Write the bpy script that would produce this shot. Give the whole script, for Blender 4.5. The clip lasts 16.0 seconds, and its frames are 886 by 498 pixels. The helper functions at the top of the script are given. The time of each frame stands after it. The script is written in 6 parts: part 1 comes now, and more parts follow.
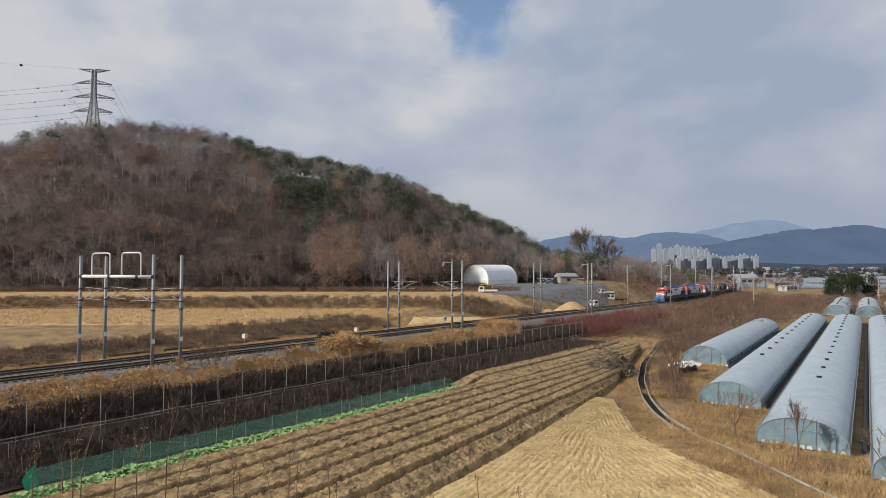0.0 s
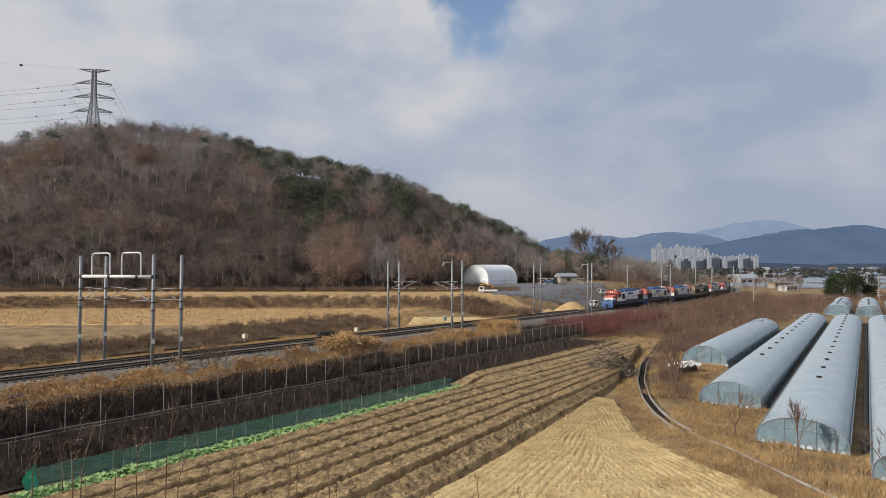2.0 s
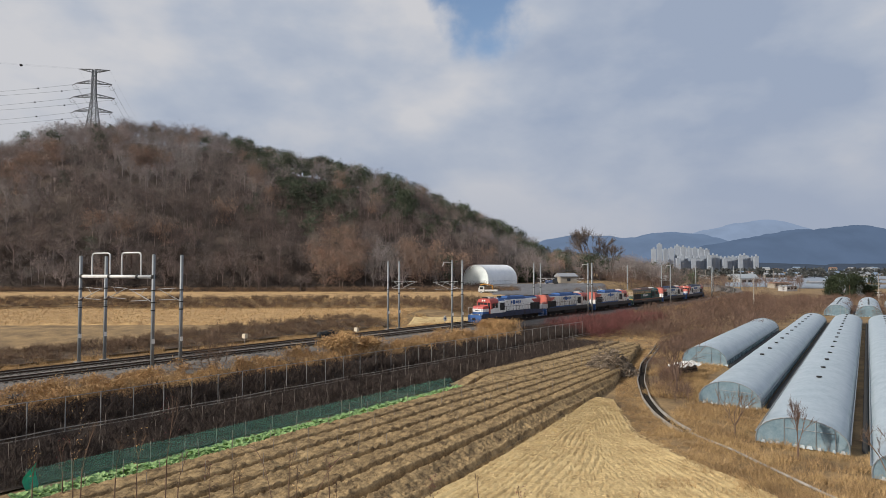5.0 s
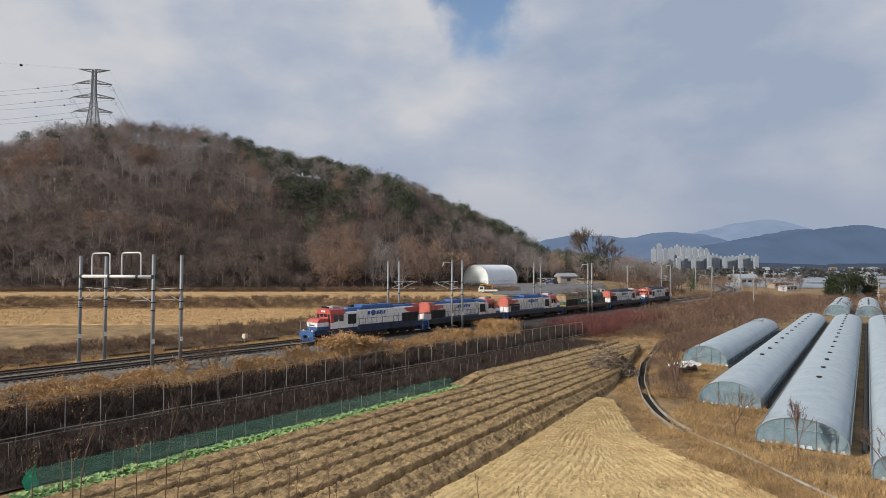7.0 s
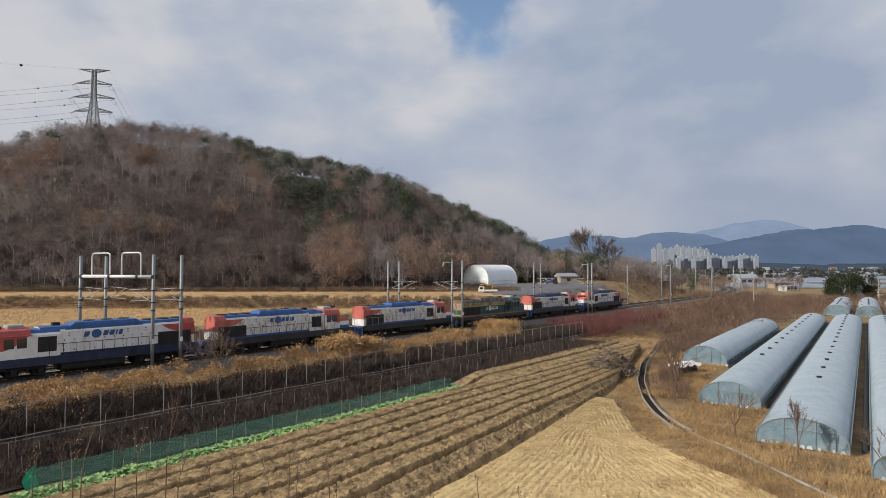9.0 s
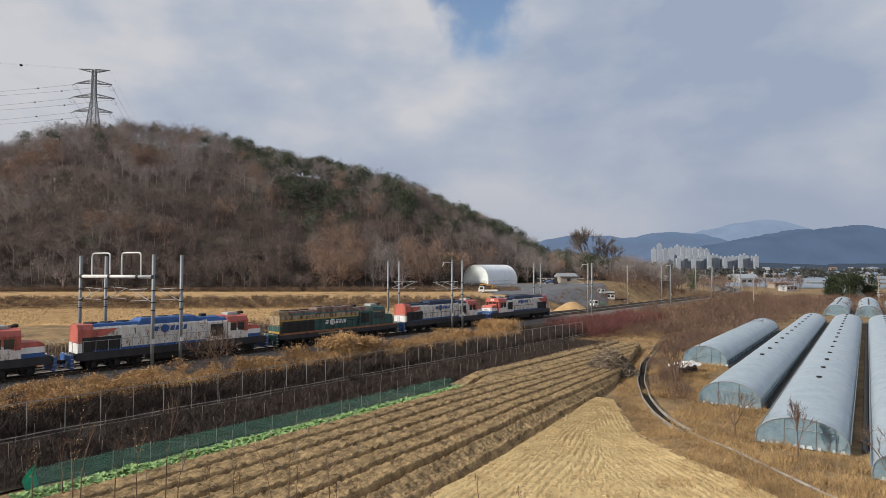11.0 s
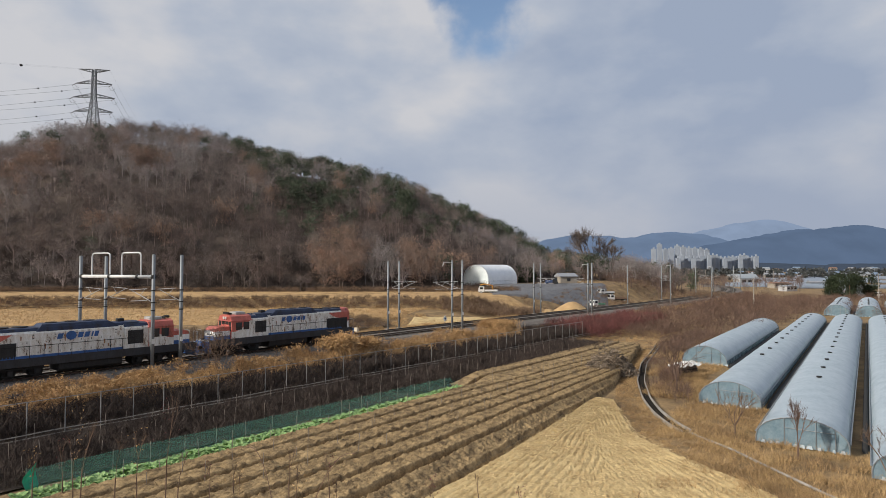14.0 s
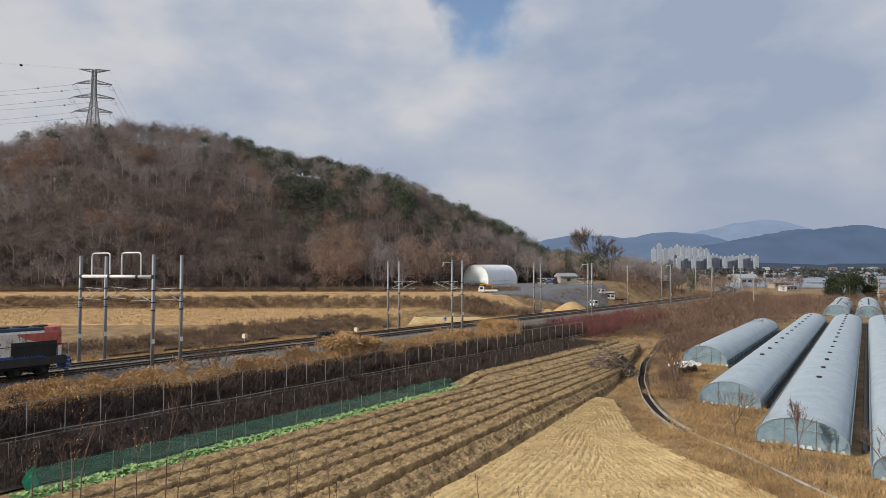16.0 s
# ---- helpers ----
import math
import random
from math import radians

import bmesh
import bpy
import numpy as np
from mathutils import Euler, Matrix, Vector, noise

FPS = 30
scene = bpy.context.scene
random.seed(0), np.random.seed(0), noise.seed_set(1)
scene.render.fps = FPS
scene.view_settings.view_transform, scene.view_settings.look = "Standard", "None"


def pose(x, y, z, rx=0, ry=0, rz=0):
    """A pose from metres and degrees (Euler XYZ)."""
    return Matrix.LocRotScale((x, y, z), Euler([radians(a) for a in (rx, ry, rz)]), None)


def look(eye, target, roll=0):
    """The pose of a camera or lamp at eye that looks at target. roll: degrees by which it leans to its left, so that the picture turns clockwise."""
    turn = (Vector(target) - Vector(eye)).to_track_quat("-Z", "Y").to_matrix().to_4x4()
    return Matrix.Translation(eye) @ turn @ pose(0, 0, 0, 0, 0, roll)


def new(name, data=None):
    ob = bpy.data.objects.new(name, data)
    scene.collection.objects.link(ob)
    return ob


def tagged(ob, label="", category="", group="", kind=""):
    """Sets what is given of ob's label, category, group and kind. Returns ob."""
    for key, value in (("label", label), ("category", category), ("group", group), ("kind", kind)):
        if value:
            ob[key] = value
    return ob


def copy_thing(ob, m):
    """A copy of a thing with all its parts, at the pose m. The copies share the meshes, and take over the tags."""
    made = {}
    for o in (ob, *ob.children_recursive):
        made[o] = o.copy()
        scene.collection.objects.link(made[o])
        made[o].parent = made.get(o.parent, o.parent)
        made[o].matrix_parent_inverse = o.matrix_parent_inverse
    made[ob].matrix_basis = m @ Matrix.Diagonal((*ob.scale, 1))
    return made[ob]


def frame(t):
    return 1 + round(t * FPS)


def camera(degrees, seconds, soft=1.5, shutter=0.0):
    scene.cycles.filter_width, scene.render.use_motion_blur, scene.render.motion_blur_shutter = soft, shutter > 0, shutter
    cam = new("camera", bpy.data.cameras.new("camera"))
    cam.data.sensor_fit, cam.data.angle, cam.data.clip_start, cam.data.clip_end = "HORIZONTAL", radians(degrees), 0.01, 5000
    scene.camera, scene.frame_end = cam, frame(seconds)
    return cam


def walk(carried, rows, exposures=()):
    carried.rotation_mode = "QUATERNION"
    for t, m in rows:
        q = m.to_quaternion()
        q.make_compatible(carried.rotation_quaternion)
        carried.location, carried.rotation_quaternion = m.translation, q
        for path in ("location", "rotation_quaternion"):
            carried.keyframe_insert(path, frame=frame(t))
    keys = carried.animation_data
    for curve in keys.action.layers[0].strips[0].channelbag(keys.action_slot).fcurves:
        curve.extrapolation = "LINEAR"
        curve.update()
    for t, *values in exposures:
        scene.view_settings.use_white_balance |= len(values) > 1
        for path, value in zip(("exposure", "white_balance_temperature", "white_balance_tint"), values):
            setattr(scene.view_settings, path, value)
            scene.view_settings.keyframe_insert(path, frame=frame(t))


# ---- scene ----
cam = camera(74.75, 16.0, soft=0.6)
EYE = (0.0, 0.0, 9.272)
VIEW = pose(*EYE, 91.955, 0, 0)
walk(cam, [(0.0, VIEW), (16.0, VIEW)])

# ---- light ----
SUN_DIR = Vector((-0.93, -0.42, 0.58)).normalized()  # towards the sun
world = bpy.data.worlds.new("sky")
scene.world = world
world.use_nodes = True


def build_sky():
    nt = world.node_tree
    nt.nodes.clear()
    N, L = nt.nodes.new, nt.links.new
    out, bg = N("ShaderNodeOutputWorld"), N("ShaderNodeBackground")
    sky = N("ShaderNodeTexSky")
    sky.sky_type, sky.sun_disc = "NISHITA", False
    sky.sun_elevation = math.asin(SUN_DIR.z)
    sky.sun_rotation = math.atan2(SUN_DIR.x, SUN_DIR.y)
    sky.air_density, sky.dust_density = 1.0, 1.5
    co = N("ShaderNodeTexCoord")
    # clouds: two scales of noise over the directions of the sky
    mp = N("ShaderNodeMapping")
    mp.inputs["Scale"].default_value = (1.0, 1.0, 1.9)
    mp.inputs["Location"].default_value = (0.35, 0.2, 0.1)
    L(co.outputs["Generated"], mp.inputs["Vector"])
    big, small = N("ShaderNodeTexNoise"), N("ShaderNodeTexNoise")
    for node, sc, det, ro in ((big, 1.9, 6, 0.45), (small, 5.0, 8, 0.5)):
        node.inputs["Scale"].default_value = sc
        node.inputs["Detail"].default_value = det
        node.inputs["Roughness"].default_value = ro
        L(mp.outputs["Vector"], node.inputs["Vector"])
    # cloud tone: pale, warm tops and blue-grey undersides
    mixn = N("ShaderNodeMath")
    mixn.operation = "MULTIPLY_ADD"
    L(small.outputs["Fac"], mixn.inputs[0])
    mixn.inputs[1].default_value = 0.55
    L(big.outputs["Fac"], mixn.inputs[2])
    tone = N("ShaderNodeValToRGB")
    cr = tone.color_ramp
    cr.elements[0].position, cr.elements[0].color = 0.64, (3.15, 3.75, 4.9, 1)
    cr.elements[1].position, cr.elements[1].color = 0.90, (5.7, 5.75, 6.05, 1)
    e = cr.elements.new(0.77)
    e.color = (4.2, 4.65, 5.5, 1)
    L(mixn.outputs[0], tone.inputs["Fac"])
    # a gap in the cover, with a ragged rim
    sub = N("ShaderNodeVectorMath")
    sub.operation = "DISTANCE"
    sub.inputs[1].default_value = Vector((0.066, 0.905, 0.438)).normalized()
    nrm = N("ShaderNodeVectorMath")
    nrm.operation = "MULTIPLY_ADD"
    jit = N("ShaderNodeTexNoise")
    jit.inputs["Scale"].default_value, jit.inputs["Detail"].default_value = 9, 6
    L(co.outputs["Generated"], jit.inputs["Vector"])
    L(jit.outputs["Color"], nrm.inputs[0])
    nrm.inputs[1].default_value = (0.24, 0.24, 0.16)
    L(co.outputs["Generated"], nrm.inputs[2])
    off = N("ShaderNodeVectorMath")
    off.operation = "SUBTRACT"
    off.inputs[1].default_value = (0.12, 0.12, 0.08)
    L(nrm.outputs[0], off.inputs[0])
    L(off.outputs[0], sub.inputs[0])
    gap = N("ShaderNodeMapRange")
    gap.interpolation_type = "SMOOTHSTEP"
    gap.inputs["From Min"].default_value, gap.inputs["From Max"].default_value = 0.052, 0.108
    gap.inputs["To Min"].default_value, gap.inputs["To Max"].default_value = 0.0, 1.0
    L(sub.outputs["Value"], gap.inputs["Value"])
    mix = N("ShaderNodeMix")
    mix.data_type = "RGBA"
    L(gap.outputs["Result"], mix.inputs["Factor"])
    lift = N("ShaderNodeVectorMath")
    lift.operation = "SCALE"
    lift.inputs["Scale"].default_value = 1.5
    L(sky.outputs["Color"], lift.inputs[0])
    L(lift.outputs[0], mix.inputs["A"])
    sep = N("ShaderNodeSeparateXYZ")
    L(co.outputs["Generated"], sep.inputs[0])
    low = N("ShaderNodeMapRange")
    low.interpolation_type = "SMOOTHSTEP"
    low.inputs["From Min"].default_value, low.inputs["From Max"].default_value = 0.0, 0.30
    low.inputs["To Min"].default_value, low.inputs["To Max"].default_value = 0.65, 0.0
    L(sep.outputs["Z"], low.inputs["Value"])
    haze = N("ShaderNodeMix")
    haze.data_type = "RGBA"
    L(low.outputs["Result"], haze.inputs["Factor"])
    L(tone.outputs["Color"], haze.inputs["A"])
    haze.inputs["B"].default_value = (3.45, 3.85, 4.75, 1)
    L(haze.outputs["Result"], mix.inputs["B"])
    L(mix.outputs["Result"], bg.inputs["Color"])
    bg.inputs["Strength"].default_value = 0.104
    L(bg.outputs[0], out.inputs[0])


build_sky()
sun = new("sun", bpy.data.lights.new("sun", "SUN"))
sun.data.energy, sun.data.angle, sun.data.color = 4.4, radians(1.2), (1.0, 0.93, 0.82)
sun.matrix_world = look(SUN_DIR * 100, (0, 0, 0))
scene.view_settings.exposure = 0.0

# ---- materials ----
MATS = {}


def mat(name, a, b, scale=4.0, rough=0.8, metal=0.0, bump=0.15, fine=12.0, c=None, streak=None, tint=0.0,
        alpha=1.0, trans=0.0, spec=0.3, rand=0.0, island=0.0, stain=0.46):
    """A surface of colour a, broken towards b at two scales; c: stains; streak: stretch of the coarse noise."""
    if name in MATS:
        return MATS[name]
    m = bpy.data.materials.new(name)
    m.use_nodes = True
    nt = m.node_tree
    N, L = nt.nodes.new, nt.links.new
    bs = nt.nodes["Principled BSDF"]
    co = N("ShaderNodeTexCoord")
    mp = N("ShaderNodeMapping")
    if streak:
        mp.inputs["Scale"].default_value = streak
    L(co.outputs["Object"], mp.inputs["Vector"])
    n1, n2 = N("ShaderNodeTexNoise"), N("ShaderNodeTexNoise")
    n1.inputs["Scale"].default_value, n1.inputs["Detail"].default_value = scale, 6
    n2.inputs["Scale"].default_value, n2.inputs["Detail"].default_value = scale * fine, 3
    n1.inputs["Roughness"].default_value = 0.6
    L(mp.outputs[0], n1.inputs["Vector"])
    L(mp.outputs[0], n2.inputs["Vector"])
    ad = N("ShaderNodeMath")
    ad.operation = "MULTIPLY_ADD"
    ad.inputs[1].default_value = 0.45
    L(n2.outputs["Fac"], ad.inputs[0])
    L(n1.outputs["Fac"], ad.inputs[2])
    rp = N("ShaderNodeValToRGB")
    rp.color_ramp.elements[0].position, rp.color_ramp.elements[0].color = max(0.52, stain + 0.05 if c else 0), (*b, 1)
    rp.color_ramp.elements[1].position, rp.color_ramp.elements[1].color = 0.90, (*a, 1)
    if c:
        e = rp.color_ramp.elements.new(stain)
        e.color = (*c, 1)
    L(ad.outputs[0], rp.inputs["Fac"])
    col = rp.outputs["Color"]
    if rand or island:
        src = N("ShaderNodeNewGeometry").outputs["Random Per Island"] if island else N("ShaderNodeObjectInfo").outputs["Random"]
        mr = N("ShaderNodeMapRange")
        mr.inputs["To Min"].default_value, mr.inputs["To Max"].default_value = 1 - (rand or island), 1 + (rand or island)
        L(src, mr.inputs["Value"])
        mul = N("ShaderNodeVectorMath")
        mul.operation = "SCALE"
        L(col, mul.inputs[0])
        L(mr.outputs[0], mul.inputs["Scale"])
        col = mul.outputs[0]
    if tint:
        at = N("ShaderNodeAttribute")
        at.attribute_name = "tint"
        mx = N("ShaderNodeMix")
        mx.data_type, mx.blend_type = "RGBA", "MULTIPLY"
        mx.inputs["Factor"].default_value = tint
        L(col, mx.inputs["A"])
        L(at.outputs["Color"], mx.inputs["B"])
        col = mx.outputs["Result"]
    L(col, bs.inputs["Base Color"])
    bs.inputs["Roughness"].default_value, bs.inputs["Metallic"].default_value = rough, metal
    bs.inputs["Specular IOR Level"].default_value = spec
    bs.inputs["Alpha"].default_value = alpha
    if trans:
        bs.inputs["Transmission Weight"].default_value = trans
    if bump:
        bp = N("ShaderNodeBump")
        bp.inputs["Strength"].default_value, bp.inputs["Distance"].default_value = bump, 0.05
        L(ad.outputs[0], bp.inputs["Height"])
        L(bp.outputs[0], bs.inputs["Normal"])
    MATS[name] = m
    return m


M_GRASS = mat("dry_grass", (0.33, 0.22, 0.105), (0.12, 0.08, 0.045), 0.35, 0.95, bump=0.6, fine=20, c=(0.09, 0.06, 0.035))
M_PADDY = mat("rice_stubble", (0.52, 0.34, 0.155), (0.27, 0.165, 0.078), 0.55, 0.95, bump=0.6, fine=8, c=(0.19, 0.115, 0.06))
M_STRAW = mat("straw", (0.62, 0.47, 0.24), (0.40, 0.28, 0.13), 0.9, 0.95, bump=0.7, fine=12)
M_BALLAST = mat("ballast_stone", (0.22, 0.195, 0.17), (0.085, 0.073, 0.064), 2.2, 0.95, bump=1.0, fine=4)
M_RAIL = mat("rusty_rail", (0.10, 0.07, 0.055), (0.05, 0.035, 0.03), 3, 0.5, 0.6)
M_SLEEPER = mat("concrete_sleeper", (0.10, 0.09, 0.08), (0.05, 0.045, 0.04), 3, 0.9)
M_POLE = mat("galvanised_steel", (0.30, 0.32, 0.33), (0.20, 0.21, 0.22), 1.5, 0.55, 0.25, streak=(4, 4, 0.5))
M_BEAM = mat("pale_steel", (0.72, 0.72, 0.70), (0.55, 0.55, 0.54), 2, 0.5, 0.1)
M_CONCRETE = mat("concrete", (0.36, 0.33, 0.29), (0.20, 0.18, 0.16), 2, 0.9, bump=0.3)
M_DARKWIRE = mat("dark_wire", (0.05, 0.05, 0.05), (0.03, 0.03, 0.03), 2, 0.6, 0.4)
M_INSUL = mat("brown_insulator", (0.10, 0.05, 0.04), (0.05, 0.03, 0.03), 4, 0.3)
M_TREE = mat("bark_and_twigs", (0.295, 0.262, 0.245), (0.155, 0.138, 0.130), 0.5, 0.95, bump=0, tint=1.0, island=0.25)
M_BARK = mat("grey_bark", (0.17, 0.135, 0.115), (0.10, 0.08, 0.07), 0.6, 0.95, bump=0, island=0.3)
M_LEAF = mat("foliage", (1.0, 1.0, 1.0), (0.6, 0.6, 0.6), 0.8, 0.85, bump=0, tint=1.0, island=0.4)
M_REED = mat("dry_reeds", (0.54, 0.365, 0.18), (0.28, 0.175, 0.085), 0.4, 0.95, bump=0, island=0.35)
M_BUSH = mat("bare_bush", (0.082, 0.060, 0.050), (0.036, 0.027, 0.023), 0.6, 0.95, bump=0, island=0.4)
M_REDBUSH = mat("reddish_twigs", (0.205, 0.078, 0.07), (0.105, 0.047, 0.043), 0.4, 0.95, bump=0, island=0.4)
M_ORCHARD = mat("orchard_twigs", (0.20, 0.125, 0.09), (0.095, 0.063, 0.05), 0.4, 0.95, bump=0, island=0.4)
M_CABBAGE = mat("cabbage_leaf", (0.36, 0.48, 0.20), (0.07, 0.18, 0.045), 4, 0.6, bump=0.3, island=0.35)
M_FILM = mat("plastic_film", (0.44, 0.50, 0.54), (0.32, 0.39, 0.43), 0.7, 0.36, bump=0.35, fine=5, spec=0.5, streak=(1, 1, 1))
M_FILM_END = mat("clear_film", (0.34, 0.46, 0.53), (0.20, 0.31, 0.38), 1.6, 0.25, bump=0.3, alpha=0.60, spec=0.6)
M_WHITEFILM = mat("white_film", (0.86, 0.88, 0.90), (0.74, 0.77, 0.80), 0.6, 0.4, bump=0.15, fine=6)
M_NET = mat("green_net", (0.22, 0.50, 0.39), (0.08, 0.28, 0.20), 1.4, 0.7, bump=0, alpha=0.17, streak=(0.4, 0.4, 6))
M_HILL = mat("forest_floor", (0.085, 0.064, 0.052), (0.042, 0.032, 0.027), 0.08, 1.0, bump=0.3)
M_BLACK = mat("black_mulch", (0.17, 0.165, 0.165), (0.10, 0.10, 0.105), 0.6, 0.5, bump=0.2)
M_DARK = mat("black_rubber", (0.03, 0.03, 0.03), (0.015, 0.015, 0.015), 3, 0.7)
M_WHITE = mat("white_paint", (0.78, 0.78, 0.76), (0.62, 0.61, 0.58), 1.2, 0.5, bump=0.05)
M_GLASS = mat("dark_glass", (0.03, 0.035, 0.04), (0.02, 0.02, 0.025), 2, 0.08, bump=0, spec=0.6)
M_STEM = mat("dead_stem", (0.20, 0.13, 0.09), (0.10, 0.07, 0.05), 3, 0.9, bump=0)
M_STAKE = mat("grey_stake", (0.30, 0.26, 0.22), (0.17, 0.14, 0.12), 3, 0.9, bump=0)
M_ORANGE = mat("orange_earth", (0.50, 0.34, 0.17), (0.36, 0.23, 0.11), 0.5, 0.95, bump=0.5)
M_MESH = mat("fence_wire", (0.30, 0.30, 0.29), (0.20, 0.20, 0.195), 3, 0.6, 0.3, bump=0)


# ---- geometry ----
class Geo:
    """Collects the vertices and faces of one mesh."""

    def __init__(self):
        self.v, self.f, self.smooth = [], [], False

    def add(self, verts, faces):
        k = len(self.v)
        self.v.extend(verts)
        self.f.extend([[i + k for i in q] for q in faces])
        return self

    def box(self, x0, x1, y0, y1, z0, z1, ch=0.0):
        """A box, with its upright and top edges chamfered by ch."""
        if not ch:
            vs = [(x, y, z) for z in (z0, z1) for x, y in ((x0, y0), (x1, y0), (x1, y1), (x0, y1))]
            return self.add(vs, [(3, 2, 1, 0), (4, 5, 6, 7), (0, 1, 5, 4), (1, 2, 6, 5), (2, 3, 7, 6), (3, 0, 4, 7)])
        ring = lambda i, z: [(x0 + i, y0, z), (x1 - i, y0, z), (x1, y0 + i, z), (x1, y1 - i, z), (x1 - i, y1, z), (x0 + i, y1, z), (x0, y1 - i, z), (x0, y0 + i, z)]
        inner = [(x0 + ch, y0 + ch, z1), (x1 - ch, y0 + ch, z1), (x1 - ch, y1 - ch, z1), (x0 + ch, y1 - ch, z1)]
        vs = ring(ch, z0) + ring(ch, z1 - ch) + inner
        fs = [list(range(7, -1, -1))] + [(i, (i + 1) % 8, 8 + (i + 1) % 8, 8 + i) for i in range(8)]
        fs += [(8, 9, 17, 16), (9, 10, 17), (10, 11, 18, 17), (11, 12, 18), (12, 13, 19, 18), (13, 14, 19), (14, 15, 16, 19), (15, 8, 16), (16, 17, 18, 19)]
        return self.add(vs, fs)

    def tube(self, a, b, r0, r1=None, n=6, caps=True):
        a, b = Vector(a), Vector(b)
        r1 = r0 if r1 is None else r1
        d = (b - a).normalized()
        u = d.orthogonal().normalized()
        w = d.cross(u)
        k = len(self.v)
        for p, r in ((a, r0), (b, r1)):
            for i in range(n):
                t = 2 * math.pi * i / n
                self.v.append(tuple(p + u * (r * math.cos(t)) + w * (r * math.sin(t))))
        for i in range(n):
            j = (i + 1) % n
            self.f.append([k + i, k + j, k + n + j, k + n + i])
        if caps:
            self.f.append([k + i for i in range(n - 1, -1, -1)])
            self.f.append([k + n + i for i in range(n)])
        return self

    def path(self, pts, r, n=5):
        """One continuous round bar along a bent line."""
        P = [Vector(p) for p in pts]
        k = len(self.v)
        u = None
        for i, p in enumerate(P):
            d = (P[min(i + 1, len(P) - 1)] - P[max(i - 1, 0)]).normalized()
            u = d.orthogonal() if u is None else u - d * u.dot(d)
            u.normalize()
            w = d.cross(u)
            for j in range(n):
                t = 2 * math.pi * j / n
                self.v.append(tuple(p + u * (r * math.cos(t)) + w * (r * math.sin(t))))
        for i in range(len(P) - 1):
            for j in range(n):
                q = (j + 1) % n
                self.f.append([k + i * n + j, k + i * n + q, k + (i + 1) * n + q, k + (i + 1) * n + j])
        self.f.append([k + j for j in range(n - 1, -1, -1)])
        self.f.append([k + (len(P) - 1) * n + j for j in range(n)])
        return self

    def prism(self, outline, axis, a, b):
        """Extrude an outline of (p, q) along an axis from a to b: x takes (y, z), y takes (x, z), z takes (x, y)."""
        put = {"x": lambda t, p, q: (t, p, q), "y": lambda t, p, q: (p, t, q), "z": lambda t, p, q: (p, q, t)}[axis]
        n = len(outline)
        vs = [put(a, p, q) for p, q in outline] + [put(b, p, q) for p, q in outline]
        fs = [list(range(n - 1, -1, -1)), list(range(n, 2 * n))] + [(i, (i + 1) % n, n + (i + 1) % n, n + i) for i in range(n)]
        return self.add(vs, fs)

    def mesh(self, name, m, normals=True):
        me = bpy.data.meshes.new(name)
        me.from_pydata(self.v, [], self.f)
        me.materials.append(m)
        if normals:
            bm = bmesh.new()
            bm.from_mesh(me)
            bmesh.ops.recalc_face_normals(bm, faces=bm.faces)
            bm.to_mesh(me)
            bm.free()
        if self.smooth:
            for p in me.polygons:
                p.use_smooth = True
        me.update()
        return me


def part(name, geo, m, parent, label=""):
    ob = new(name, geo.mesh(name, m))
    ob.parent = parent
    return tagged(ob, label)


def thing(name, label, category, m=None, group="", geo=None, material=None, kind=""):
    ob = new(name, geo.mesh(name, material) if geo else None)
    if m is not None:
        ob.matrix_basis = m
    return tagged(ob, label, category, group, kind)


def grid_mesh(name, V, nu, nv, m, smooth=True):
    """A sheet of nu x nv vertices given as an array (nu * nv, 3)."""
    me = bpy.data.meshes.new(name)
    i = np.arange((nu - 1) * (nv - 1))
    a = (i // (nv - 1)) * nv + i % (nv - 1)
    F = np.stack([a, a + nv, a + nv + 1, a + 1], 1)
    raw_mesh(me, V, F)
    me.materials.append(m)
    if smooth:
        me.polygons.foreach_set("use_smooth", np.ones(len(F), bool))
    me.update()
    ob = new(name, me)
    return ob


def raw_mesh(me, V, F):
    V, F = np.asarray(V, np.float32), np.asarray(F, np.int32)
    k = F.shape[1]
    me.vertices.add(len(V))
    me.vertices.foreach_set("co", V.ravel())
    me.loops.add(F.size)
    me.loops.foreach_set("vertex_index", F.ravel())
    me.polygons.add(len(F))
    me.polygons.foreach_set("loop_start", np.arange(len(F), dtype=np.int32) * k)
    me.update(calc_edges=True)


RNG = np.random.default_rng(7)

# ---- the line of the railway: s metres along it, n metres to the side of the fields ----
_s = np.arange(-260, 421, 1.0)
_k = np.where(_s < 109.4, 1.1e-5, np.where(_s < 265.1, 1.1e-5 + 0.002448 * (_s - 109.4) / 155.7, 0.002459))
_a = 0.85865 + np.cumsum(_k) - _k[_s <= 0].sum()
_x, _y = np.cumsum(np.cos(_a)), np.cumsum(np.sin(_a))
_x += -37.775 - _x[260]
_y += 48.560 - _y[260]


def along(s, n=0.0):
    """x, y of a place by the line."""
    a = np.interp(s, _s, _a)
    return np.interp(s, _s, _x) + np.sin(a) * n, np.interp(s, _s, _y) - np.cos(a) * n


def heading(s):
    return float(np.interp(s, _s, _a))


def rail_z(s):
    return -0.00139 * np.asarray(s, float)


